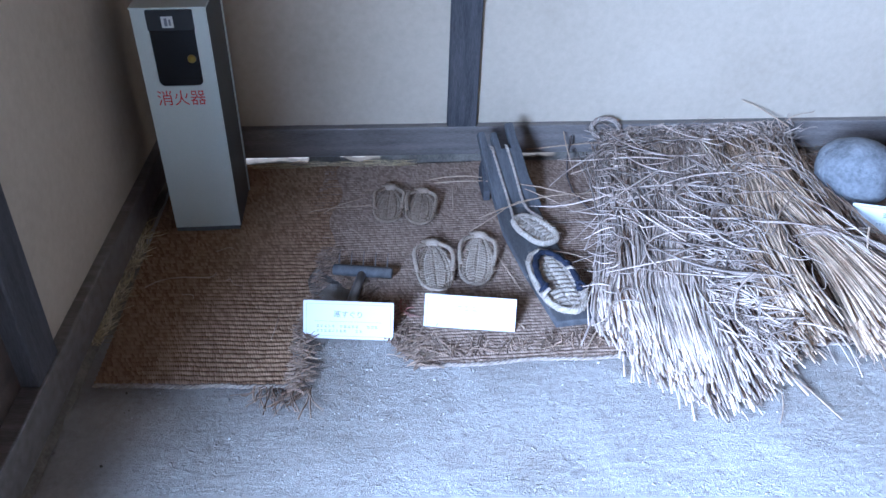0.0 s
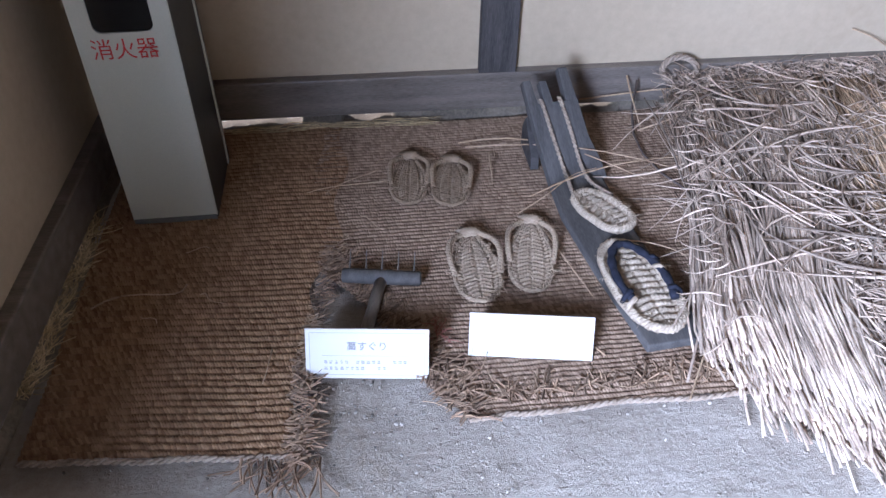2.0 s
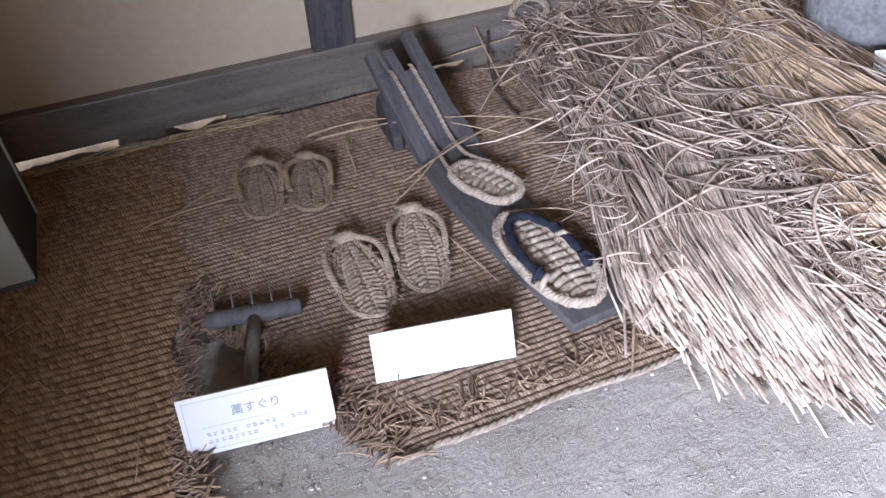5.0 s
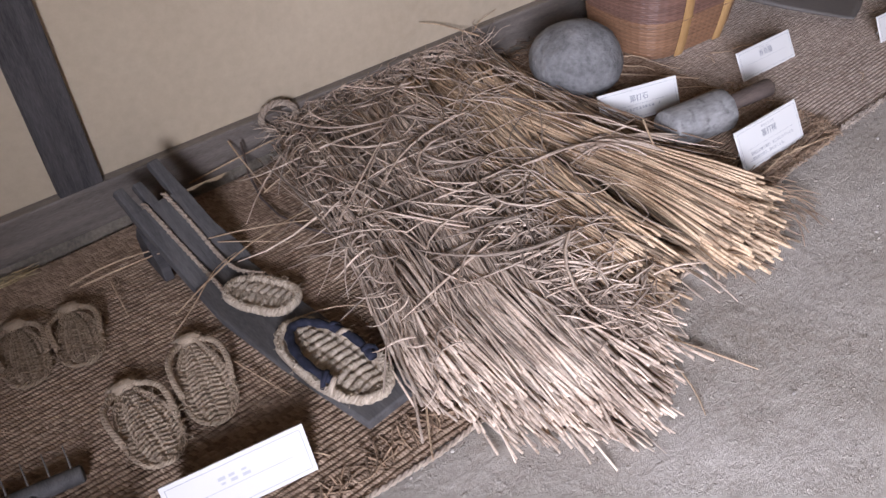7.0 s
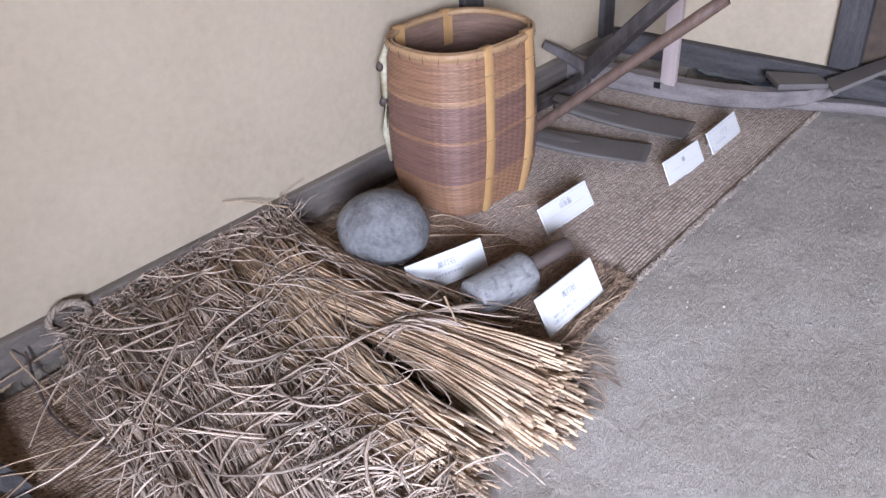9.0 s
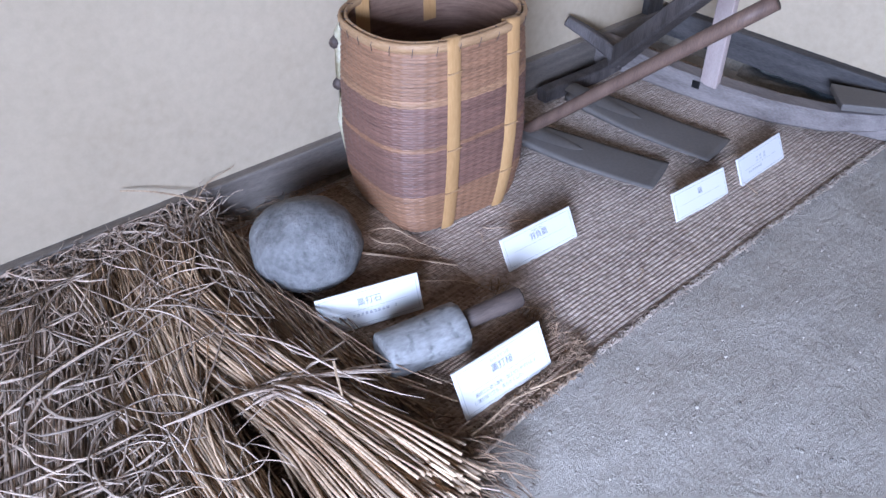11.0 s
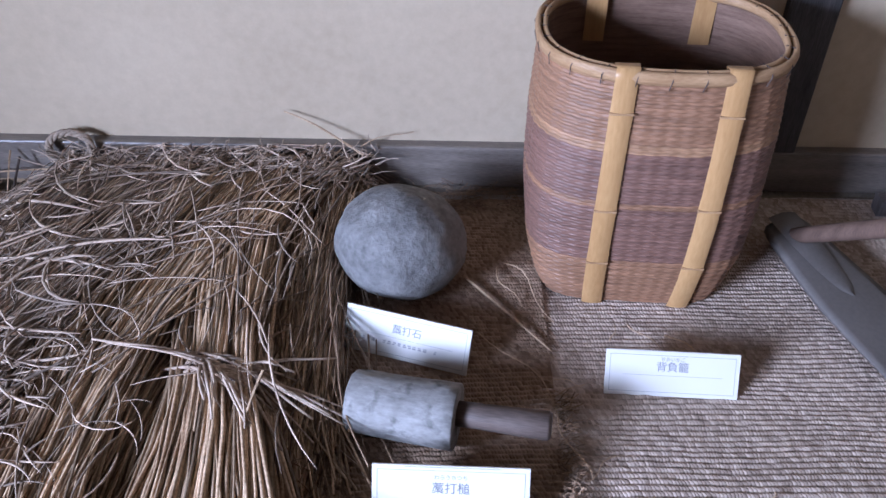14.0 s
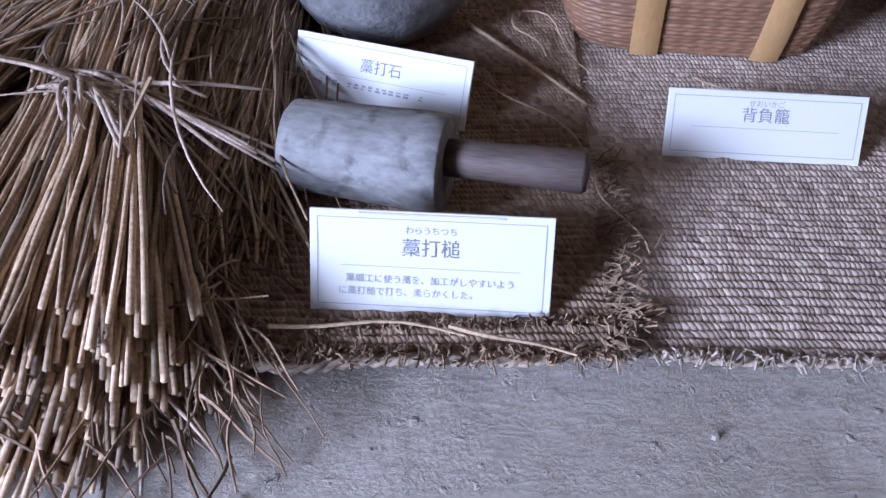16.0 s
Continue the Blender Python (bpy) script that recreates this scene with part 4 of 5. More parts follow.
def floor_grit():
    rng = random.Random(77)
    verts, faces = [], []
    for i in range(900):
        x, y = rng.uniform(0.3, 5.6), -1.38 - 1.3 * rng.random() ** 1.5
        if i % 3 == 0:
            x, y = rng.gauss(1.12, 0.14), rng.uniform(-1.6, -1.15)
        if 1.96 < x < 3.25 and y > -1.62:
            continue
        r = 0.0016 + 0.0042 * rng.random() ** 4
        n, turn = len(verts), rng.uniform(0, 6.28)
        for k in range(5):
            a = turn + 1.2566 * k
            verts.append((x + r * rng.uniform(0.7, 1.4) * math.cos(a), y + r * rng.uniform(0.6, 1.1) * math.sin(a), -0.006))
        for k in range(5):
            v = verts[n + k]
            verts.append((x + (v[0] - x) * 0.75, y + (v[1] - y) * 0.75, r * 0.7))
        faces.append(tuple(n + 5 + k for k in range(5)))
        for k in range(5):
            q = (k + 1) % 5
            faces.append((n + k, n + q, n + 5 + q, n + 5 + k))
    tagged(part("floor_grit", mesh_from("floor_grit", verts, faces, GRIT)), "small crumbs of earth and grit on the floor", "grit", kind="stuff")


GRIT = surface("earth_crumbs", (0.22, 0.19, 0.155), (0.50, 0.455, 0.40), 30, (1, 1, 1), 0.9, 0, 0.3, 200, 0.001, 0, 0.6, True)
floor_grit()


def side_chaff():
    rng = random.Random(31)
    verts, faces = [], []
    for i in range(420):
        y = rng.uniform(-1.2, -0.5)
        x = 0.302 + 0.069 * y + rng.uniform(-0.015, 0.028)
        ang, ln = math.pi / 2 + rng.gauss(0, 0.7), rng.uniform(0.02, 0.09)
        z = rng.uniform(0.012, 0.04)
        stalk(verts, faces, (x, y, z), (x + math.cos(ang) * ln, y + math.sin(ang) * ln, z + rng.uniform(-0.008, 0.012)), rng, rng.uniform(0.0012, 0.0024), 0.0, 0.006, 4)
    for i in range(160):
        y = rng.uniform(-0.05, -0.015)
        x = rng.uniform(0.5, 1.35)
        ang, ln = rng.gauss(0, 0.25), rng.uniform(0.03, 0.12)
        z = rng.uniform(0.016, 0.036)
        stalk(verts, faces, (x, y, z), (x + math.cos(ang) * ln, y + math.sin(ang) * ln * 0.3, z), rng, rng.uniform(0.0012, 0.0024), 0.0, 0.005, 4)
    ob = part("chaff", mesh_from("chaff", verts, faces, SUNLIT_CHAFF))
    tagged(ob, "straw chaff along the wall foot, sunlight painted in as gold", "chaff", kind="stuff")


def wall_litter():
    rng = random.Random(32)
    verts, faces = [], []
    for i in range(260):
        x, y = rng.gauss(3.48, 0.13), rng.uniform(-0.13, -0.02)
        ang, ln, z = rng.uniform(0, 6.28), rng.uniform(0.02, 0.09), rng.uniform(0.016, 0.06) * (1 + y * 4)
        stalk(verts, faces, (x, y, z), (x + math.cos(ang) * ln, min(-0.008, y + math.sin(ang) * ln * 0.6), z + rng.uniform(-0.006, 0.014)), rng, rng.uniform(0.001, 0.002), 0.0, 0.006, 4)
    ob = part("chaff", mesh_from("chaff", verts, faces, FRAY))
    tagged(ob, "brown straw litter along the wall behind the stone", "chaff", kind="stuff")


wall_litter()
# sunlight under the sill is put into the chaff as brighter gold
SUNLIT_CHAFF = surface("sunlit_chaff", (0.33, 0.23, 0.105), (0.70, 0.55, 0.32), 9, (1, 1, 1), 0.6, 0, 0.2, 150, 0.001, 0, 0.4, True)
side_chaff()


# ---- bamboo back basket ----
def basket_material():
    m, nt, b = nodes_of("woven_bamboo", 0.55)
    N, L = nt.nodes.new, nt.links.new
    co = N("ShaderNodeTexCoord")
    sep = N("ShaderNodeSeparateXYZ")
    L(co.outputs["Object"], sep.inputs[0])
    jit = N("ShaderNodeTexNoise")
    jit.inputs["Scale"].default_value = 14.0
    L(co.outputs["Object"], jit.inputs["Vector"])
    add = N("ShaderNodeMath")
    add.operation = "MULTIPLY_ADD"
    add.inputs[1].default_value = 0.012
    L(jit.outputs[0], add.inputs[0])
    L(sep.outputs[2], add.inputs[2])
    rng_ = N("ShaderNodeMapRange")
    rng_.inputs[1].default_value, rng_.inputs[2].default_value = 0.0, 0.72
    L(add.outputs[0], rng_.inputs[0])
    ramp = N("ShaderNodeValToRGB")
    ramp.color_ramp.interpolation = "CONSTANT"
    tan, plum, pale = (0.25, 0.130, 0.070, 1), (0.172, 0.090, 0.064, 1), (0.31, 0.172, 0.09, 1)
    e = ramp.color_ramp.elements
    e[0].color = tan
    e[1].position, e[1].color = 0.235, plum
    for pos, c in ((0.475, tan), (0.50, plum), (0.695, pale), (0.725, tan), (0.93, pale)):
        k = e.new(pos)
        k.color = c
    L(rng_.outputs[0], ramp.inputs[0])
    strip = N("ShaderNodeTexNoise")
    strip.inputs["Scale"].default_value, strip.inputs["Detail"].default_value = 6.0, 3.0
    mp = N("ShaderNodeMapping")
    mp.inputs["Scale"].default_value = (1.0, 1.0, 26.0)
    L(co.outputs["Object"], mp.inputs[0])
    L(mp.outputs[0], strip.inputs["Vector"])
    v = N("ShaderNodeMapRange")
    v.inputs[1].default_value, v.inputs[2].default_value = 0.25, 0.75
    v.inputs[3].default_value, v.inputs[4].default_value = 0.62, 1.38
    L(strip.outputs[0], v.inputs[0])
    hsv = N("ShaderNodeHueSaturation")
    L(v.outputs[0], hsv.inputs["Value"])
    L(ramp.outputs[0], hsv.inputs["Color"])
    L(hsv.outputs[0], b.inputs["Base Color"])
    return m


BAMBOO_WEAVE = basket_material()
BAMBOO = surface("split_bamboo", (0.40, 0.220, 0.085), (0.52, 0.315, 0.135), 2, (5, 5, 1), 0.32, 0, 0.05, 30, 0.001)
CANE = surface("cane_binding", (0.30, 0.17, 0.08), (0.46, 0.29, 0.15), 9, (1, 1, 4), 0.5)
SHADED_WEAVE_IN = surface("basket_inside_shade", (0.13, 0.075, 0.05), (0.26, 0.16, 0.11), 9, (1, 1, 12), 0.7)
STRAP = surface("faded_strap", (0.34, 0.29, 0.17), (0.58, 0.52, 0.38), 20, rough=0.9)


def interp(table, z):
    for (z0, v0), (z1, v1) in zip(table, table[1:]):
        if z <= z1:
            u = (z - z0) / (z1 - z0)
            return v0 + (v1 - v0) * u
    return table[-1][1]


BASKET_RX = ((0.0, 0.240), (0.05, 0.262), (0.14, 0.286), (0.30, 0.302), (0.48, 0.302), (0.62, 0.293), (0.72, 0.285))
BASKET_RY = ((0.0, 0.200), (0.05, 0.212), (0.14, 0.228), (0.30, 0.243), (0.48, 0.246), (0.62, 0.243), (0.72, 0.240))
BASKET_N = ((0.0, 4.6), (0.10, 4.0), (0.35, 3.0), (0.72, 2.5))


def basket_point(a, z, out=0.0):
    n = interp(BASKET_N, z)
    c, s = math.cos(a), math.sin(a)
    r = (abs(c) ** n + abs(s) ** n) ** (-1 / n)
    return (c * r * (interp(BASKET_RX, z) + out), s * r * (interp(BASKET_RY, z) + out), z)


def basket():
    t = thing("back_basket", "tall brown woven bamboo carrying basket with pale bamboo stays", "basket", pose(3.965, -0.322, 0.016, 0, 0, -4))
    h, rows, cols = 0.69, 80, 108
    per, sub = 5, 4
    nz, na = rows * per, cols * sub
    verts, faces = [], []
    for j in range(nz + 1):
        z = h * j / nz
        row = j / per
        q = abs(math.sin(math.pi * row)) ** 0.7
        for i in range(na):
            a = 2 * math.pi * i / na
            w = math.sin(math.pi * (i / sub + int(row)))
            verts.append(basket_point(a, z, 0.0026 * q * (0.72 + 0.34 * max(-1.0, min(1.0, w * 2.2))) + 0.0007 * math.cos(2 * math.pi * i / sub * 0.5) + 0.0015 * noise.noise((a * 6, row * 0.7, 2))))
    for j in range(nz):
        for i in range(na):
            k = (i + 1) % na
            faces.append((j * na + i, j * na + k, (j + 1) * na + k, (j + 1) * na + i))
    part("wall", mesh_from("wall", verts, faces, BAMBOO_WEAVE, True), None, t, "finely woven bamboo strips in tan and plum bands")
    # inner skin, with the shade inside the basket put into its brown
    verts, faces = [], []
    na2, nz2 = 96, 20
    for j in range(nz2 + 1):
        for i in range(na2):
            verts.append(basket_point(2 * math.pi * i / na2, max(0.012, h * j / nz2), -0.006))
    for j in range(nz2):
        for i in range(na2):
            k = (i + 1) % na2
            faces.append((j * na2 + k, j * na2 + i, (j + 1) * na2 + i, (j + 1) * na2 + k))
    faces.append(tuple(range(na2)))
    part("lining", mesh_from("lining", verts, faces, SHADED_WEAVE_IN, True), None, t, "inner weave, shade put into its brown")
    # rim: a split cane hoop outside and in
    for name, out, z, r in (("rim_hoop", 0.006, h - 0.004, 0.013), ("inner_hoop", -0.010, h + 0.0, 0.010)):
        line = [basket_point(2 * math.pi * i / 72, z, out) for i in range(73)]
        vs, fs = tube_data(line, r * 0.62, 8, 2.0, False)
        part(name, mesh_from(name, [Vector(v) for v in vs], fs, CANE, True), None, t, "split cane hoop")
    for i in range(26):
        a = 2 * math.pi * (i + 0.3) / 26
        p0, p1 = Vector(basket_point(a, h - 0.030, 0.007)), Vector(basket_point(a + 0.02, h + 0.009, 0.009))
        p2 = Vector(basket_point(a + 0.03, h + 0.011, -0.016))
        vs, fs = tube_data([p0, Vector(basket_point(a + 0.01, h - 0.006, 0.0148)), p1, p2], 0.0013, 5, 1)
        part("rim_lashing", mesh_from("rim_lashing", vs, fs, HANDLE_WOOD), None, t)
    # flat bamboo stays, front pair and back pair
    for ang in (math.radians(250), math.radians(295), math.radians(116), math.radians(64)):
        vs, fs = [], []
        zs = [0.0 + (h + 0.018) * k / 24 for k in range(25)]
        node_z = [0.155 + 0.02 * math.sin(ang * 3), 0.33 + 0.03 * math.sin(ang * 5), 0.60]
        line = []
        for z in zs:
            zz = min(z, 0.70)
            n = interp(BASKET_N, zz)
            p = Vector(basket_point(ang, zz, 0.010))
            line.append(Vector((p.x * 0.4 + basket_point(ang, 0.35, 0.010)[0] * 0.57, p.y, z)))
        w, th = 0.027, 0.0045
        for k, p in enumerate(line):
            nd = min(abs(zs[k] - q) for q in node_z)
            ww = w * (1.0 - 0.06 * (zs[k] / h)) * (1.03 if nd < 0.016 else 1)
            tang = Vector((1, 0, 0)) if abs(math.sin(ang)) > 0.5 else Vector((0, 1, 0))
            o = Vector((0, math.copysign(1, math.sin(ang)), 0))
            for s, d in ((-1, 0), (-0.6, 1), (0, 1.35), (0.6, 1), (1, 0)):
                vs.append(p + tang * (s * ww) + o * (th * d))
        for k in range(len(line) - 1):
            for c in range(4):
                q = k * 5 + c
                fs.append((q, q + 1, q + 6, q + 5))
        # fold over the rim and end inside
        k = (len(line) - 1) * 5
        n0 = len(vs)
        inner = -math.copysign(0.034, math.sin(ang))
        for s in (-1, -0.6, 0, 0.6, 1):
            q = vs[k + 2]
            vs.append(Vector((q.x + s * w, q.y + inner, h + 0.016)))
        for s in (-1, -0.6, 0, 0.6, 1):
            q = vs[k + 2]
            vs.append(Vector((q.x + s * w, q.y + inner, h - 0.13)))
        for c in range(4):
            fs.append((k + c, k + c + 1, n0 + c + 1, n0 + c))
            fs.append((n0 + c, n0 + c + 1, n0 + 6 + c, n0 + 5 + c))
        stay = part("bamboo_stay", mesh_from("bamboo_stay", vs, fs, BAMBOO, True), None, t, "flat pale split-bamboo stay")
        for z in node_z:
            p = Vector(basket_point(ang, z, 0.010))
            p.x = p.x * 0.4 + basket_point(ang, 0.35, 0.010)[0] * 0.57
            o = math.copysign(1, math.sin(ang))
            bm = box(p.x - w * 1.03, p.x + w * 1.03, min(p.y, p.y + o * 0.0075), max(p.y, p.y + o * 0.0075), z - 0.0025, z + 0.0025, 0.001, 1)
            part("node", bm, CANE, stay, "dark bamboo node")
    # hanging shoulder strap with knots
    line = [(-0.205, 0.205, 0.665), (-0.225, 0.222, 0.60), (-0.232, 0.226, 0.45), (-0.232, 0.228, 0.28), (-0.228, 0.226, 0.14)]
    vs, fs = tube_data(line, [0.014, 0.022, 0.019, 0.026, 0.008], 8, 0.8)
    strap = part("shoulder_strap", mesh_from("shoulder_strap", vs, fs, STRAP, True), None, t, "faded cloth shoulder strap")
    for z in (0.57, 0.42):
        vs, fs = tube_data([(-0.255, 0.215, z), (-0.232, 0.232, z + 0.003), (-0.205, 0.240, z)], 0.016, 8, 1.2)
        part("knot", mesh_from("knot", vs, fs, HANDLE_WOOD, True), None, strap, "dark binding")


basket()


# ---- straw sandals ----
def sandal(label, tip, heel, width, z, straw, border, group, thong=True, ribs=19, rim=0.0085):
    """A woven straw sandal; tip and heel are its two ends on the floor."""
    tip, heel = Vector((*tip, z)), Vector((*heel, z))
    length = (tip - heel).length
    mid = (tip + heel) / 2
    yaw = math.degrees(math.atan2(tip.y - heel.y, tip.x - heel.x)) - 90
    t = thing("straw_sandal", label, "sandal", pose(mid.x, mid.y, z, 0, 0, yaw), group=group)
    hl, hw = length / 2, width / 2

    def half(v):
        front = min(1.0, max(0.0, (v + 0.35) / 1.1))
        return hw * (0.86 - (0.36 if thong else 0.10) * front * front) * (1 - abs(v) ** 3.4) ** 0.5

    nv, nu = ribs * 6, 40
    verts, faces = [], []
    for j in range(nv + 1):
        v = -1 + 2 * j / nv
        w = half(v * 0.985)
        rib = abs(math.sin(math.pi * (j / 6))) ** 0.7
        for i in range(nu + 1):
            u = -1 + 2 * i / nu
            lane = 1 - 0.55 * max(0.0, math.cos(math.pi * u * 3.0)) ** 6
            wave = 0.004 * math.sin(u * 5 + 2) + 0.003 * noise.noise((u * 3, j * 0.35, length * 50))
            twist = 0.75 + 0.25 * math.sin(u * 46 + j * 1.05)
            verts.append((u * w, v * hl * 0.95 + wave, 0.006 + 0.015 * rib * lane * twist * (1 - 0.35 * u * u) + 0.002 * noise.noise((u * 6, j * 0.3, 4))))
    for j in range(nv):
        for i in range(nu):
            a = j * (nu + 1) + i
            faces.append((a, a + 1, a + nu + 2, a + nu + 1))
    part("sole", mesh_from("sole", verts, faces, straw, True), None, t, "ribbed woven straw sole")
    loop = []
    for i in range(49):
        a = 2 * math.pi * i / 48
        c, s = math.cos(a), math.sin(a)
        wob = 1 + 0.035 * noise.noise((c * 2.5, s * 2.5, length * 40))
        loop.append((wob * half(s * 0.97) * (1.0 if c > 0 else -1.0) * min(1, abs(c) * 3 + 0.0) if abs(s) > 0.94 else wob * half(s) * (1 if c > 0 else -1), s * hl * 0.97, 0.010 + 0.003 * noise.noise((c * 3, s * 3, length * 20))))
    part("edge_rope", rope_mesh("edge_rope", loop, rim * (0.75 if thong else 1.0), 30, 3, 6, straw), None, t)
    if thong:
        for sx in (-1, 1):
            line = []
            for i in range(17):
                u = i / 16
                v = 0.96 - 1.22 * u
                out = hw * 0.97 * (1 - abs(v) ** 3.0) ** 0.5
                x = sx * (half(v) + (out - half(v)) * math.sin(math.pi * min(1.0, u * 1.08)) ** 0.5)
                line.append((x, v * hl, 0.016 + 0.016 * math.sin(math.pi * u)))
            part("thong", rope_mesh("thong", line, 0.0082, 30, 3, 6, border), None, t, "twisted thong loop")
        bm = bmesh.new()
        bmesh.ops.create_icosphere(bm, subdivisions=3, radius=1)
        for v in bm.verts:
            v.co = Vector((v.co.x * 0.036, v.co.y * 0.020, v.co.z * 0.016)) * (1 + 0.45 * noise.noise(v.co * 3))
        part("toe_knot", bm, border, t, "", True).matrix_basis = pose(0, hl * 0.97, 0.018)
    rng = random.Random(int(length * 1e5))
    verts, faces = [], []
    for i in range(110):
        v, sx = rng.uniform(-1, 1), rng.choice((-1, 1))
        x, y = sx * half(v * 0.98) * rng.choice((1.0, 1.0, rng.random())), v * hl * 0.96
        ang, ln = rng.uniform(0, 6.28), rng.uniform(0.010, 0.034)
        stalk(verts, faces, (x, y, rng.uniform(0.012, 0.024)), (x + math.cos(ang) * ln, y + math.sin(ang) * ln, rng.uniform(0.006, 0.032)), rng, rng.uniform(0.0008, 0.0016), 0.003, 0.006, 4, 0.0, 3)
    tagged(part("fuzz", mesh_from("fuzz", verts, faces, straw), None, t), kind="stuff")
    return t


sandal("small worn brown straw sandal lying on the mat", (1.272, -0.275), (1.240, -0.535), 0.135, 0.024, ZORI_OLD, ZORI_OLD, "small pair of straw sandals")
sandal("small worn brown straw sandal lying on the mat", (1.413, -0.312), (1.372, -0.560), 0.135, 0.024, ZORI_OLD, ZORI_OLD, "small pair of straw sandals")
sandal("large straw sandal, loose thong, lying aslant on the mat", (1.412, -0.705), (1.405, -1.005), 0.158, 0.024, ZORI, ZORI, "large pair of straw sandals")
sandal("large pale straw sandal lying on the mat", (1.612, -0.665), (1.548, -0.980), 0.150, 0.024, ZORI, ZORI, "large pair of straw sandals")

# sandal with an indigo cloth thong, on the board
fine = sandal("pale straw sandal with indigo cloth thong on the board", (1.822, -0.825), (1.880, -1.195), 0.185, 0.052, PALE_SOLE, PALE_SOLE, "", thong=False, ribs=14, rim=0.0135)
line = []
for i in range(37):
    u = i / 36
    a = math.pi * (-0.22 + 1.40 * u)
    line.append((0.069 * math.cos(a) * (1 - 0.10 * max(0.0, math.sin(a))), 0.0 + (0.142 if math.sin(a) > 0 else 0.15) * math.sin(a), 0.030 + 0.008 * math.sin(math.pi * u)))
vs, fs = tube_data(line, [0.0125 + 0.0022 * math.sin(i * 1.7) for i in range(37)], 8, 0.8)
part("cloth_thong", mesh_from("cloth_thong", vs, fs, NAVY, True), None, fine, "dark indigo cloth thong")
for sx, y, mat in ((-1, -0.085, PALE_SOLE), (-1, -0.055, NAVY), (1, 0.02, PALE_SOLE), (1, -0.07, NAVY), (1, 0.06, NAVY)):
    vs, fs = tube_data([(sx * 0.052, y + 0.012, 0.034), (sx * 0.064, y, 0.046), (sx * 0.080, y - 0.004, 0.032), (sx * 0.086, y - 0.006, 0.014)], 0.008, 6, 0.8)
    part("thong_tie", mesh_from("thong_tie", vs, fs, mat, True), None, fine, "thong lashing over the rim")


# ---- sandal-making stand ----
def sandal_stand():
    t = thing("sandal_making_stand", "grey-black wooden sandal-making board with a rising three-pegged end", "sandal stand", pose(0, 0, 0))
    outline = [(1.805, -1.232), (1.985, -1.215), (1.945, -1.02), (1.915, -0.75), (1.892, -0.46), (1.712, -0.50), (1.712, -0.66), (1.748, -0.92)]
    part("board", prism(outline, 0.020, 0.048, 0.005), SLATE_WOOD, t, "flat worn board")
    # thick plank rising from the board to the pegs
    base, top = Vector((1.802, -0.475, 0.046)), Vector((1.738, -0.215, 0.275))
    up = top - base
    ln = up.length
    ax = Vector((0.985, 0.14, 0.0)).normalized()
    upn = (up - ax * up.dot(ax)).normalized()
    nrm = ax.cross(upn)
    m = Matrix(((ax.x, upn.x, nrm.x, base.x), (ax.y, upn.y, nrm.y, base.y), (ax.z, upn.z, nrm.z, base.z), (0, 0, 0, 1)))
    shear = up.dot(ax) / up.dot(upn)

    def slab(x0, x1, y0, y1, d0, d1, taper=0.0):
        return prism([(x0 + shear * y0, y0), (x1 + shear * y0, y0), (x1 + shear * y1 - taper, y1), (x0 + shear * y1 + taper, y1)], d0, d1, 0.004)

    part("upright", prism([(-0.088, -0.012), (0.112, -0.012), (0.108 + shear * 0.05, 0.05), (0.091 + shear * 0.13, 0.13), (0.090 + shear * ln * 0.76, ln * 0.76), (-0.088 + shear * ln * 0.76, ln * 0.76)], -0.032, 0.004, 0.004), SLATE_WOOD, t, "rising thick plank").matrix_basis = m
    for x0, x1, h in ((-0.087, -0.050, 1.0), (-0.030, 0.004, 0.98), (0.048, 0.089, 1.09)):
        part("peg", slab(x0, x1, ln * 0.73, ln * h, -0.030, 0.003, 0.004), SLATE_WOOD, t, "tapered peg").matrix_basis = m
    side = [(-0.38, 0.020), (-0.22, 0.020), (-0.215, 0.10), (-0.255, 0.155), (-0.375, 0.07)]
    for x0 in (1.672, 1.835):
        bm = prism([(y, z) for y, z in side], 0.0, 0.030, 0.004)
        part("side_brace", bm, OLD_POST, t, "dark side brace").matrix_basis = Matrix(((0, 0, 1, x0), (1, 0, 0, 0), (0, 1, 0, 0), (0, 0, 0, 1)))
    # two cords run down the plank to the sandal in the making
    for pts in ([(-0.040, ln * 0.80, 0.002), (-0.040, ln * 0.72, 0.012), (-0.038, ln * 0.4, 0.011), (-0.034, 0.03, 0.012)],
                [(0.026, ln * 0.80, 0.002), (0.026, ln * 0.72, 0.012), (0.030, ln * 0.4, 0.011), (0.026, 0.03, 0.012)]):
        path = [m @ Vector((x + shear * y, y, z)) for x, y, z in pts]
        path += [Vector((1.768, -0.52, 0.060)), Vector((1.765, -0.60, 0.066))] if pts[0][0] < 0 else [Vector((1.838, -0.53, 0.060)), Vector((1.885, -0.60, 0.066))]
        dense = []
        for a, b in zip(path, path[1:]):
            dense += [a.lerp(b, k / 4) for k in range(4)]
        dense.append(path[-1])
        for _ in range(3):
            dense = [dense[0]] + [(dense[i - 1] + dense[i] * 2 + dense[i + 1]) / 4 for i in range(1, len(dense) - 1)] + [dense[-1]]
        part("cord", rope_mesh("cord", dense, 0.0072, 30), None, t, "twisted straw cord")


sandal_stand()
half_made = sandal("half-made pale straw sandal tied to cords on the board", (1.785, -0.575), (1.892, -0.768), 0.138, 0.052, PALE_SOLE, PALE_SOLE, "", thong=False, ribs=9, rim=0.0125)

# ---- straw comb ----
comb = thing("straw_comb", "T-shaped wooden straw comb with a row of iron nails", "straw comb", pose(1.131, -0.884, 0.046, 0, 0, -10.5))
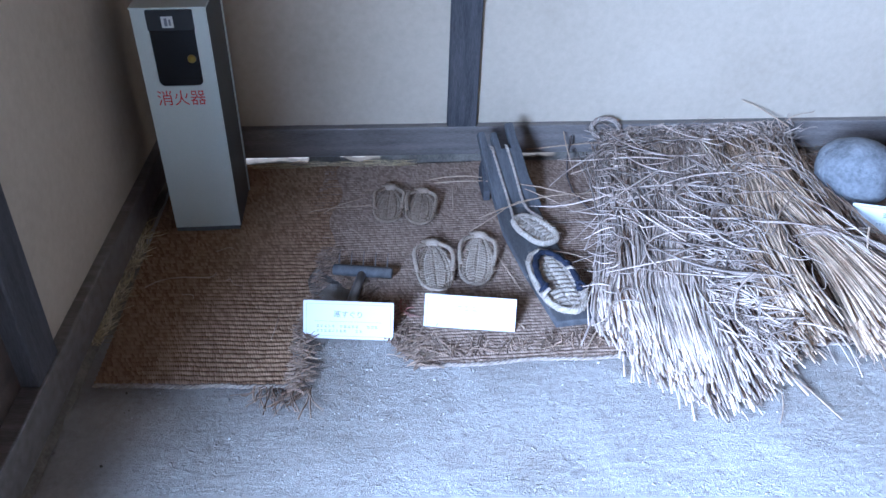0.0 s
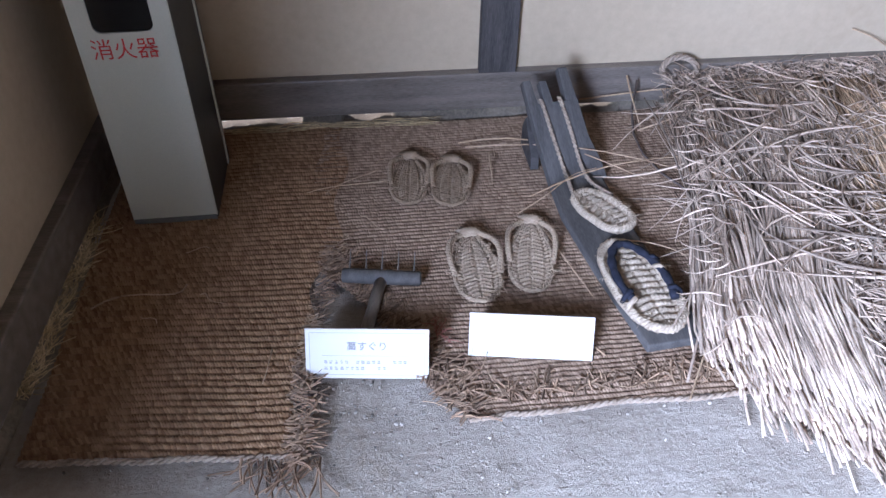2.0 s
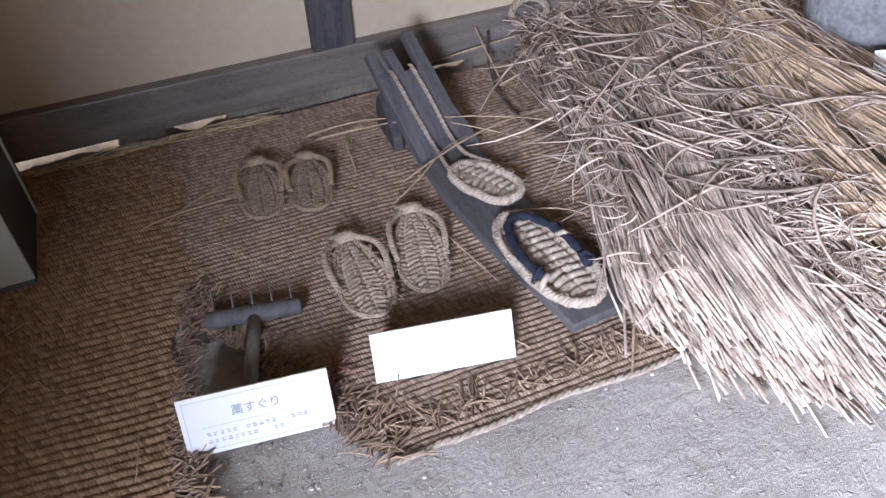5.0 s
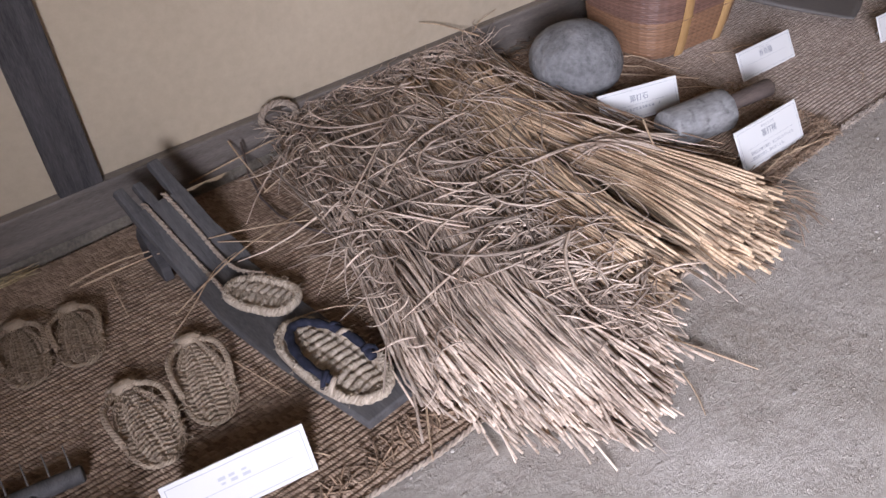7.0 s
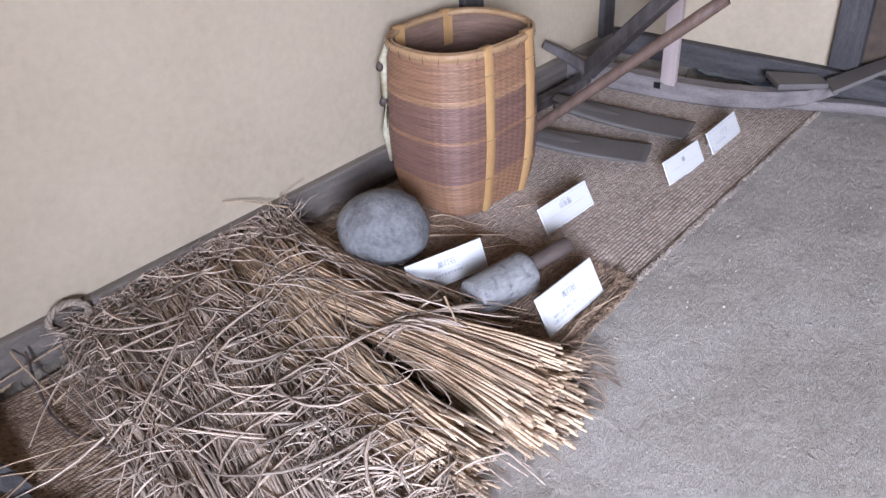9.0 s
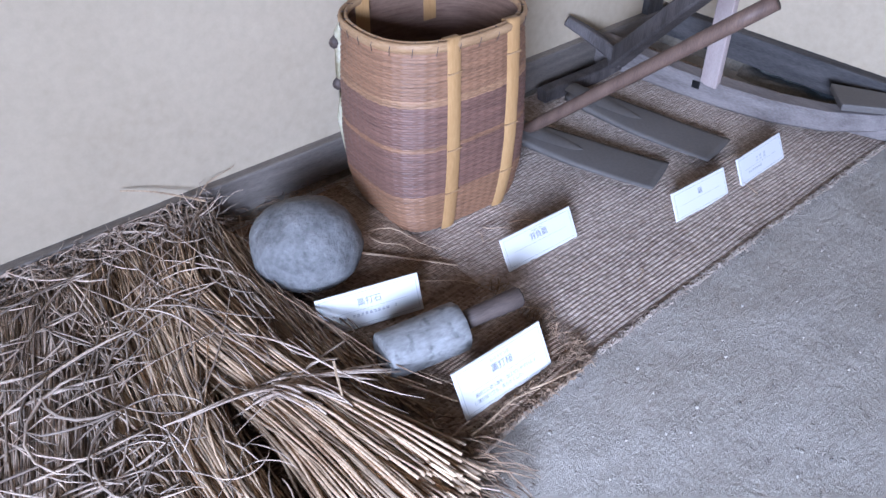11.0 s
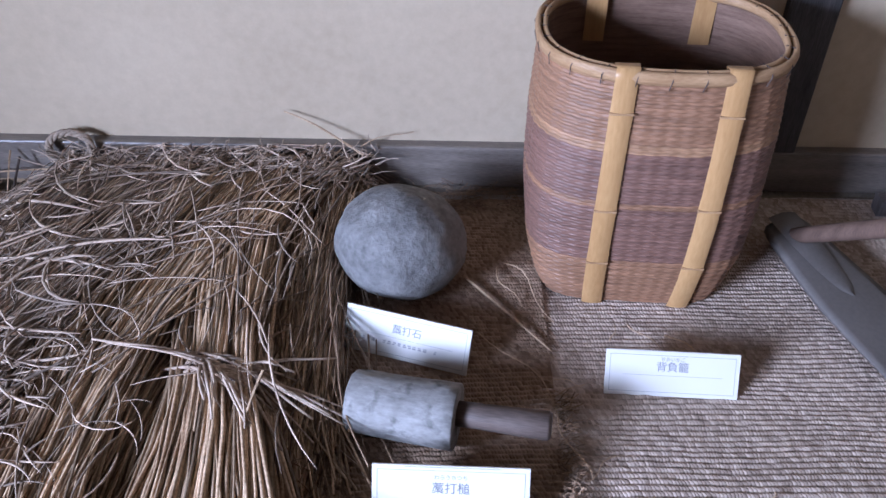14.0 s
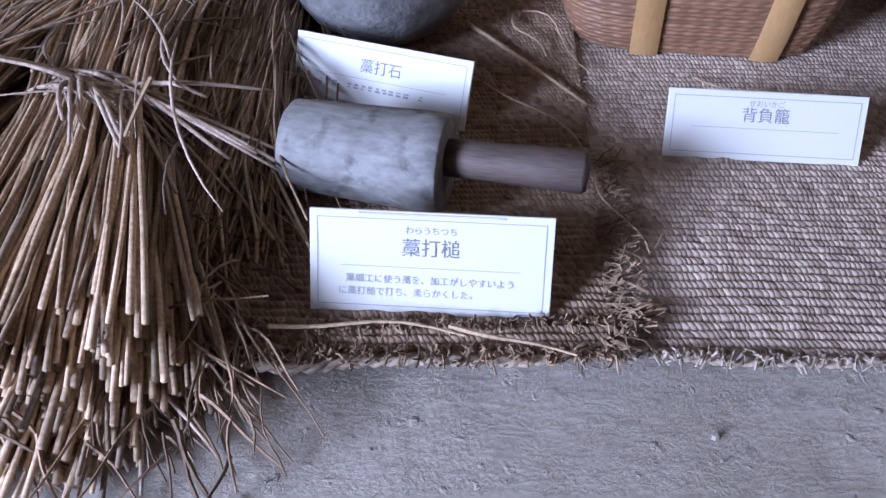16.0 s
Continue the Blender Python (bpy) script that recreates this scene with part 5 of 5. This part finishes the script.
part("bar", lathe([(-0.113, 0.017), (-0.109, 0.021), (0.0, 0.022), (0.109, 0.021), (0.113, 0.017)], 20, 0.04), SLATE_WOOD, comb, "grey round bar", True)
hand = part("handle", lathe([(0.0, 0.017), (0.10, 0.017), (0.26, 0.019), (0.264, 0.015)], 16, 0.04), OLD_WOOD, comb, "wooden handle", True)
hand.matrix_basis = pose(0.0, -0.012, -0.002, 0, 5, -96)
for i in range(5):
    bm = bmesh.new()
    bmesh.ops.create_cone(bm, cap_ends=True, segments=8, radius1=0.0026, radius2=0.0012, depth=0.062)
    part("nail", bm, IRON, comb, "iron nail").matrix_basis = pose(-0.092 + 0.046 * i, 0.030, 0.034, -42, 0, 0)


# ---- hoes ----
def hoe(label, socket, tips, handle_end=None):
    """A flat iron-bladed hoe: socket is where the blade meets the handle, tips are the two corners of the cutting edge."""
    s, a, b = Vector((*socket, 0)), Vector((*tips[0], 0)), Vector((*tips[1], 0))
    mid = (a + b) / 2
    length = (mid - s).length
    yaw = math.degrees(math.atan2(mid.y - s.y, mid.x - s.x))
    t = thing("hoe", label, "hoe", pose(s.x, s.y, 0.020, 0, 0, yaw), group="old hoes on the mat")
    hw = (a - b).length / 2
    nx, ny = 26, 10
    verts, faces = [], []
    for layer in (0, 1):
        for i in range(nx + 1):
            u = i / nx
            w = hw * (0.60 + 0.40 * min(1, u * 2.0) ** 0.6) * (1 + 0.05 * u)
            x = -0.06 + (length + 0.06) * u
            for j in range(ny + 1):
                v = -1 + 2 * j / ny
                z = 0.030 + 0.05 * (1 - u) ** 1.7 - 0.012 * v * v * (1 - u)
                th = 0.005 + 0.016 * (1 - u)
                verts.append((x + 0.005 * (1 - v * v) * (u == 1), v * w, z if layer == 0 else max(0.004, z - th)))
    n = (nx + 1) * (ny + 1)
    for i in range(nx):
        for j in range(ny):
            q = i * (ny + 1) + j
            faces.append((q, q + ny + 1, q + ny + 2, q + 1))
            faces.append((n + q, n + q + 1, n + q + ny + 2, n + q + ny + 1))
    ring = [i * (ny + 1) for i in range(nx + 1)] + [nx * (ny + 1) + j for j in range(1, ny + 1)] + [i * (ny + 1) + ny for i in range(nx - 1, -1, -1)] + list(range(ny - 1, 0, -1))
    for q, r in zip(ring, ring[1:] + ring[:1]):
        faces.append((q, n + q, n + r, r))
    blade = part("blade", mesh_from("blade", verts, faces, IRON, True), None, t, "dull grey iron blade")
    # raised tongue of the wooden head
    verts, faces = [], []
    m2 = 14
    for i in range(m2 + 1):
        u = i / m2
        w = hw * 0.46 * math.sqrt(max(0.0, 1 - u ** 2.4))
        x = -0.075 + (length * 0.45 + 0.07) * u
        uu = min(1, max(0, (x + 0.06) / (length + 0.06)))
        z = 0.030 + 0.05 * (1 - uu) ** 1.7
        for v in (-1, -0.6, 0, 0.6, 1):
            verts.append((x, v * w, z + (0.012 - 0.008 * u) * (1 - v * v * 0.9)))
    for i in range(m2):
        for j in range(4):
            q = i * 5 + j
            faces.append((q, q + 5, q + 6, q + 1))
    part("head", mesh_from("head", verts, faces, IRON, True), None, t, "worn tongue of the hoe head")
    if handle_end:
        base = Vector((s.x - 0.02, s.y + 0.03, 0.055))
        end = Vector(handle_end)
        vs, fs = tube_data([base.lerp(end, k / 8) for k in range(9)], [0.022, 0.024, 0.025, 0.025, 0.026, 0.026, 0.027, 0.028, 0.027], 14, 1.0)
        pole = part("handle", mesh_from("handle", vs, fs, POLE_WOOD, True), None, t, "long brown wooden handle")
        pole.matrix_parent_inverse = t.matrix_world.inverted()
    return t


hoe("broad iron hoe with long brown handle on the mat", (4.455, -0.31), ((4.735, -0.820), (4.540, -0.868)), (4.722, -1.074, 0.763))
hoe("broad grey iron hoe blade without its handle, lying on the mat", (4.86, -0.27), ((5.062, -0.862), (4.865, -0.905)))


# ---- plough ----
def beam_mesh(name, path, w, h, material):
    """A squared timber swept along a path; w and h may change along it."""
    verts, faces = [], []
    path = [Vector(p) for p in path]
    n = len(path)
    for i, p in enumerate(path):
        d = (path[min(i + 1, n - 1)] - path[max(i - 1, 0)]).normalized()
        side = d.cross(Vector((0, 0, 1))).normalized()
        up = side.cross(d)
        ww, hh = (w[i] if isinstance(w, (list, tuple)) else w) / 2, (h[i] if isinstance(h, (list, tuple)) else h) / 2
        c = min(ww, hh) * 0.25
        for s, u in ((-ww + c, -hh), (ww - c, -hh), (ww, -hh + c), (ww, hh - c), (ww - c, hh), (-ww + c, hh), (-ww, hh - c), (-ww, -hh + c)):
            verts.append(p + side * s + up * u)
    for i in range(n - 1):
        for k in range(8):
            a, b = i * 8 + k, i * 8 + (k + 1) % 8
            faces.append((a, b, b + 8, a + 8))
    faces.append(tuple(reversed(range(8))))
    faces.append(tuple((n - 1) * 8 + k for k in range(8)))
    return mesh_from(name, verts, faces, material)


def plough():
    t = thing("wooden_plough", "old weathered wooden plough with curved beam and iron share", "plough", pose(0, 0, 0))
    curve = [(5.30, 0.0, 0.085), (5.315, -0.20, 0.078), (5.335, -0.42, 0.070), (5.365, -0.64, 0.066), (5.41, -0.85, 0.066), (5.48, -1.04, 0.072), (5.58, -1.19, 0.085), (5.69, -1.30, 0.11)]
    part("beam", beam_mesh("beam", curve, [0.10, 0.10, 0.105, 0.11, 0.11, 0.10, 0.085, 0.06], [0.13, 0.12, 0.11, 0.105, 0.10, 0.09, 0.075, 0.05], PLOUGH_WOOD), None, t, "curved weathered beam")
    # solid black block stands in for the shade inside the mortise
    part("mortise", box(5.291, 5.315, -0.55, -0.515, 0.075, 0.108), BLACK, t, "black block painting the shade of a mortise hole")
    part("upright", box(5.30, 5.335, -0.625, -0.545, 0.10, 0.95, 0.004), surface("pale_upright_wood", (0.30, 0.225, 0.20), (0.46, 0.37, 0.33), 3, (6, 6, 1), 0.8), t, "pale upright slat")
    # forked handle rising from the back of the beam
    part("handle", beam_mesh("handle", [(5.185, -0.17, 0.12), (5.10, -0.35, 0.30), (5.01, -0.56, 0.51), (4.91, -0.78, 0.72), (4.84, -0.92, 0.85)], [0.085, 0.08, 0.075, 0.07, 0.065], [0.085, 0.075, 0.07, 0.06, 0.055], DARK_WOOD), None, t, "dark rising handle")
    part("handle", beam_mesh("handle", [(5.27, -0.16, 0.13), (5.19, -0.36, 0.33), (5.10, -0.57, 0.54), (5.0, -0.80, 0.78)], [0.06, 0.06, 0.055, 0.05], [0.07, 0.065, 0.06, 0.055], OLD_POST), None, t, "second darker handle")
    part("fork_arm", beam_mesh("fork_arm", [(5.02, 0.0, 0.295), (5.07, -0.07, 0.25), (5.12, -0.13, 0.20), (5.19, -0.20, 0.12)], [0.04, 0.05, 0.06, 0.07], [0.04, 0.05, 0.055, 0.06], DARK_WOOD), None, t, "short fork arm")
    part("cross_bar", beam_mesh("cross_bar", [(4.78, -0.10, 0.045), (5.10, -0.13, 0.055), (5.30, -0.12, 0.065)], [0.06, 0.07, 0.07], 0.06, DARK_WOOD), None, t, "dark bar on the mat")
    # share: two flat iron plates resting on the toe
    part("share", prism([(5.455, -1.10), (5.60, -0.975), (5.70, -1.20), (5.60, -1.30)], 0.135, 0.165, 0.006), IRON, t, "flat iron share").matrix_basis = pose(0, 0, 0.0)
    wing = part("mouldboard", prism([(-0.01, -0.10), (0.36, -0.08), (0.36, 0.03), (0.0, 0.06)], 0.0, 0.02, 0.004), IRON, t, "rising iron mouldboard")
    wing.matrix_basis = pose(5.60, -1.30, 0.15, 0, -26, -58)
    part("sledge", beam_mesh("sledge", [(5.56, -1.02, 0.03), (5.60, -1.22, 0.04), (5.67, -1.42, 0.05), (5.70, -1.65, 0.06)], 0.07, 0.05, PLOUGH_WOOD), None, t, "worn runner")


plough()
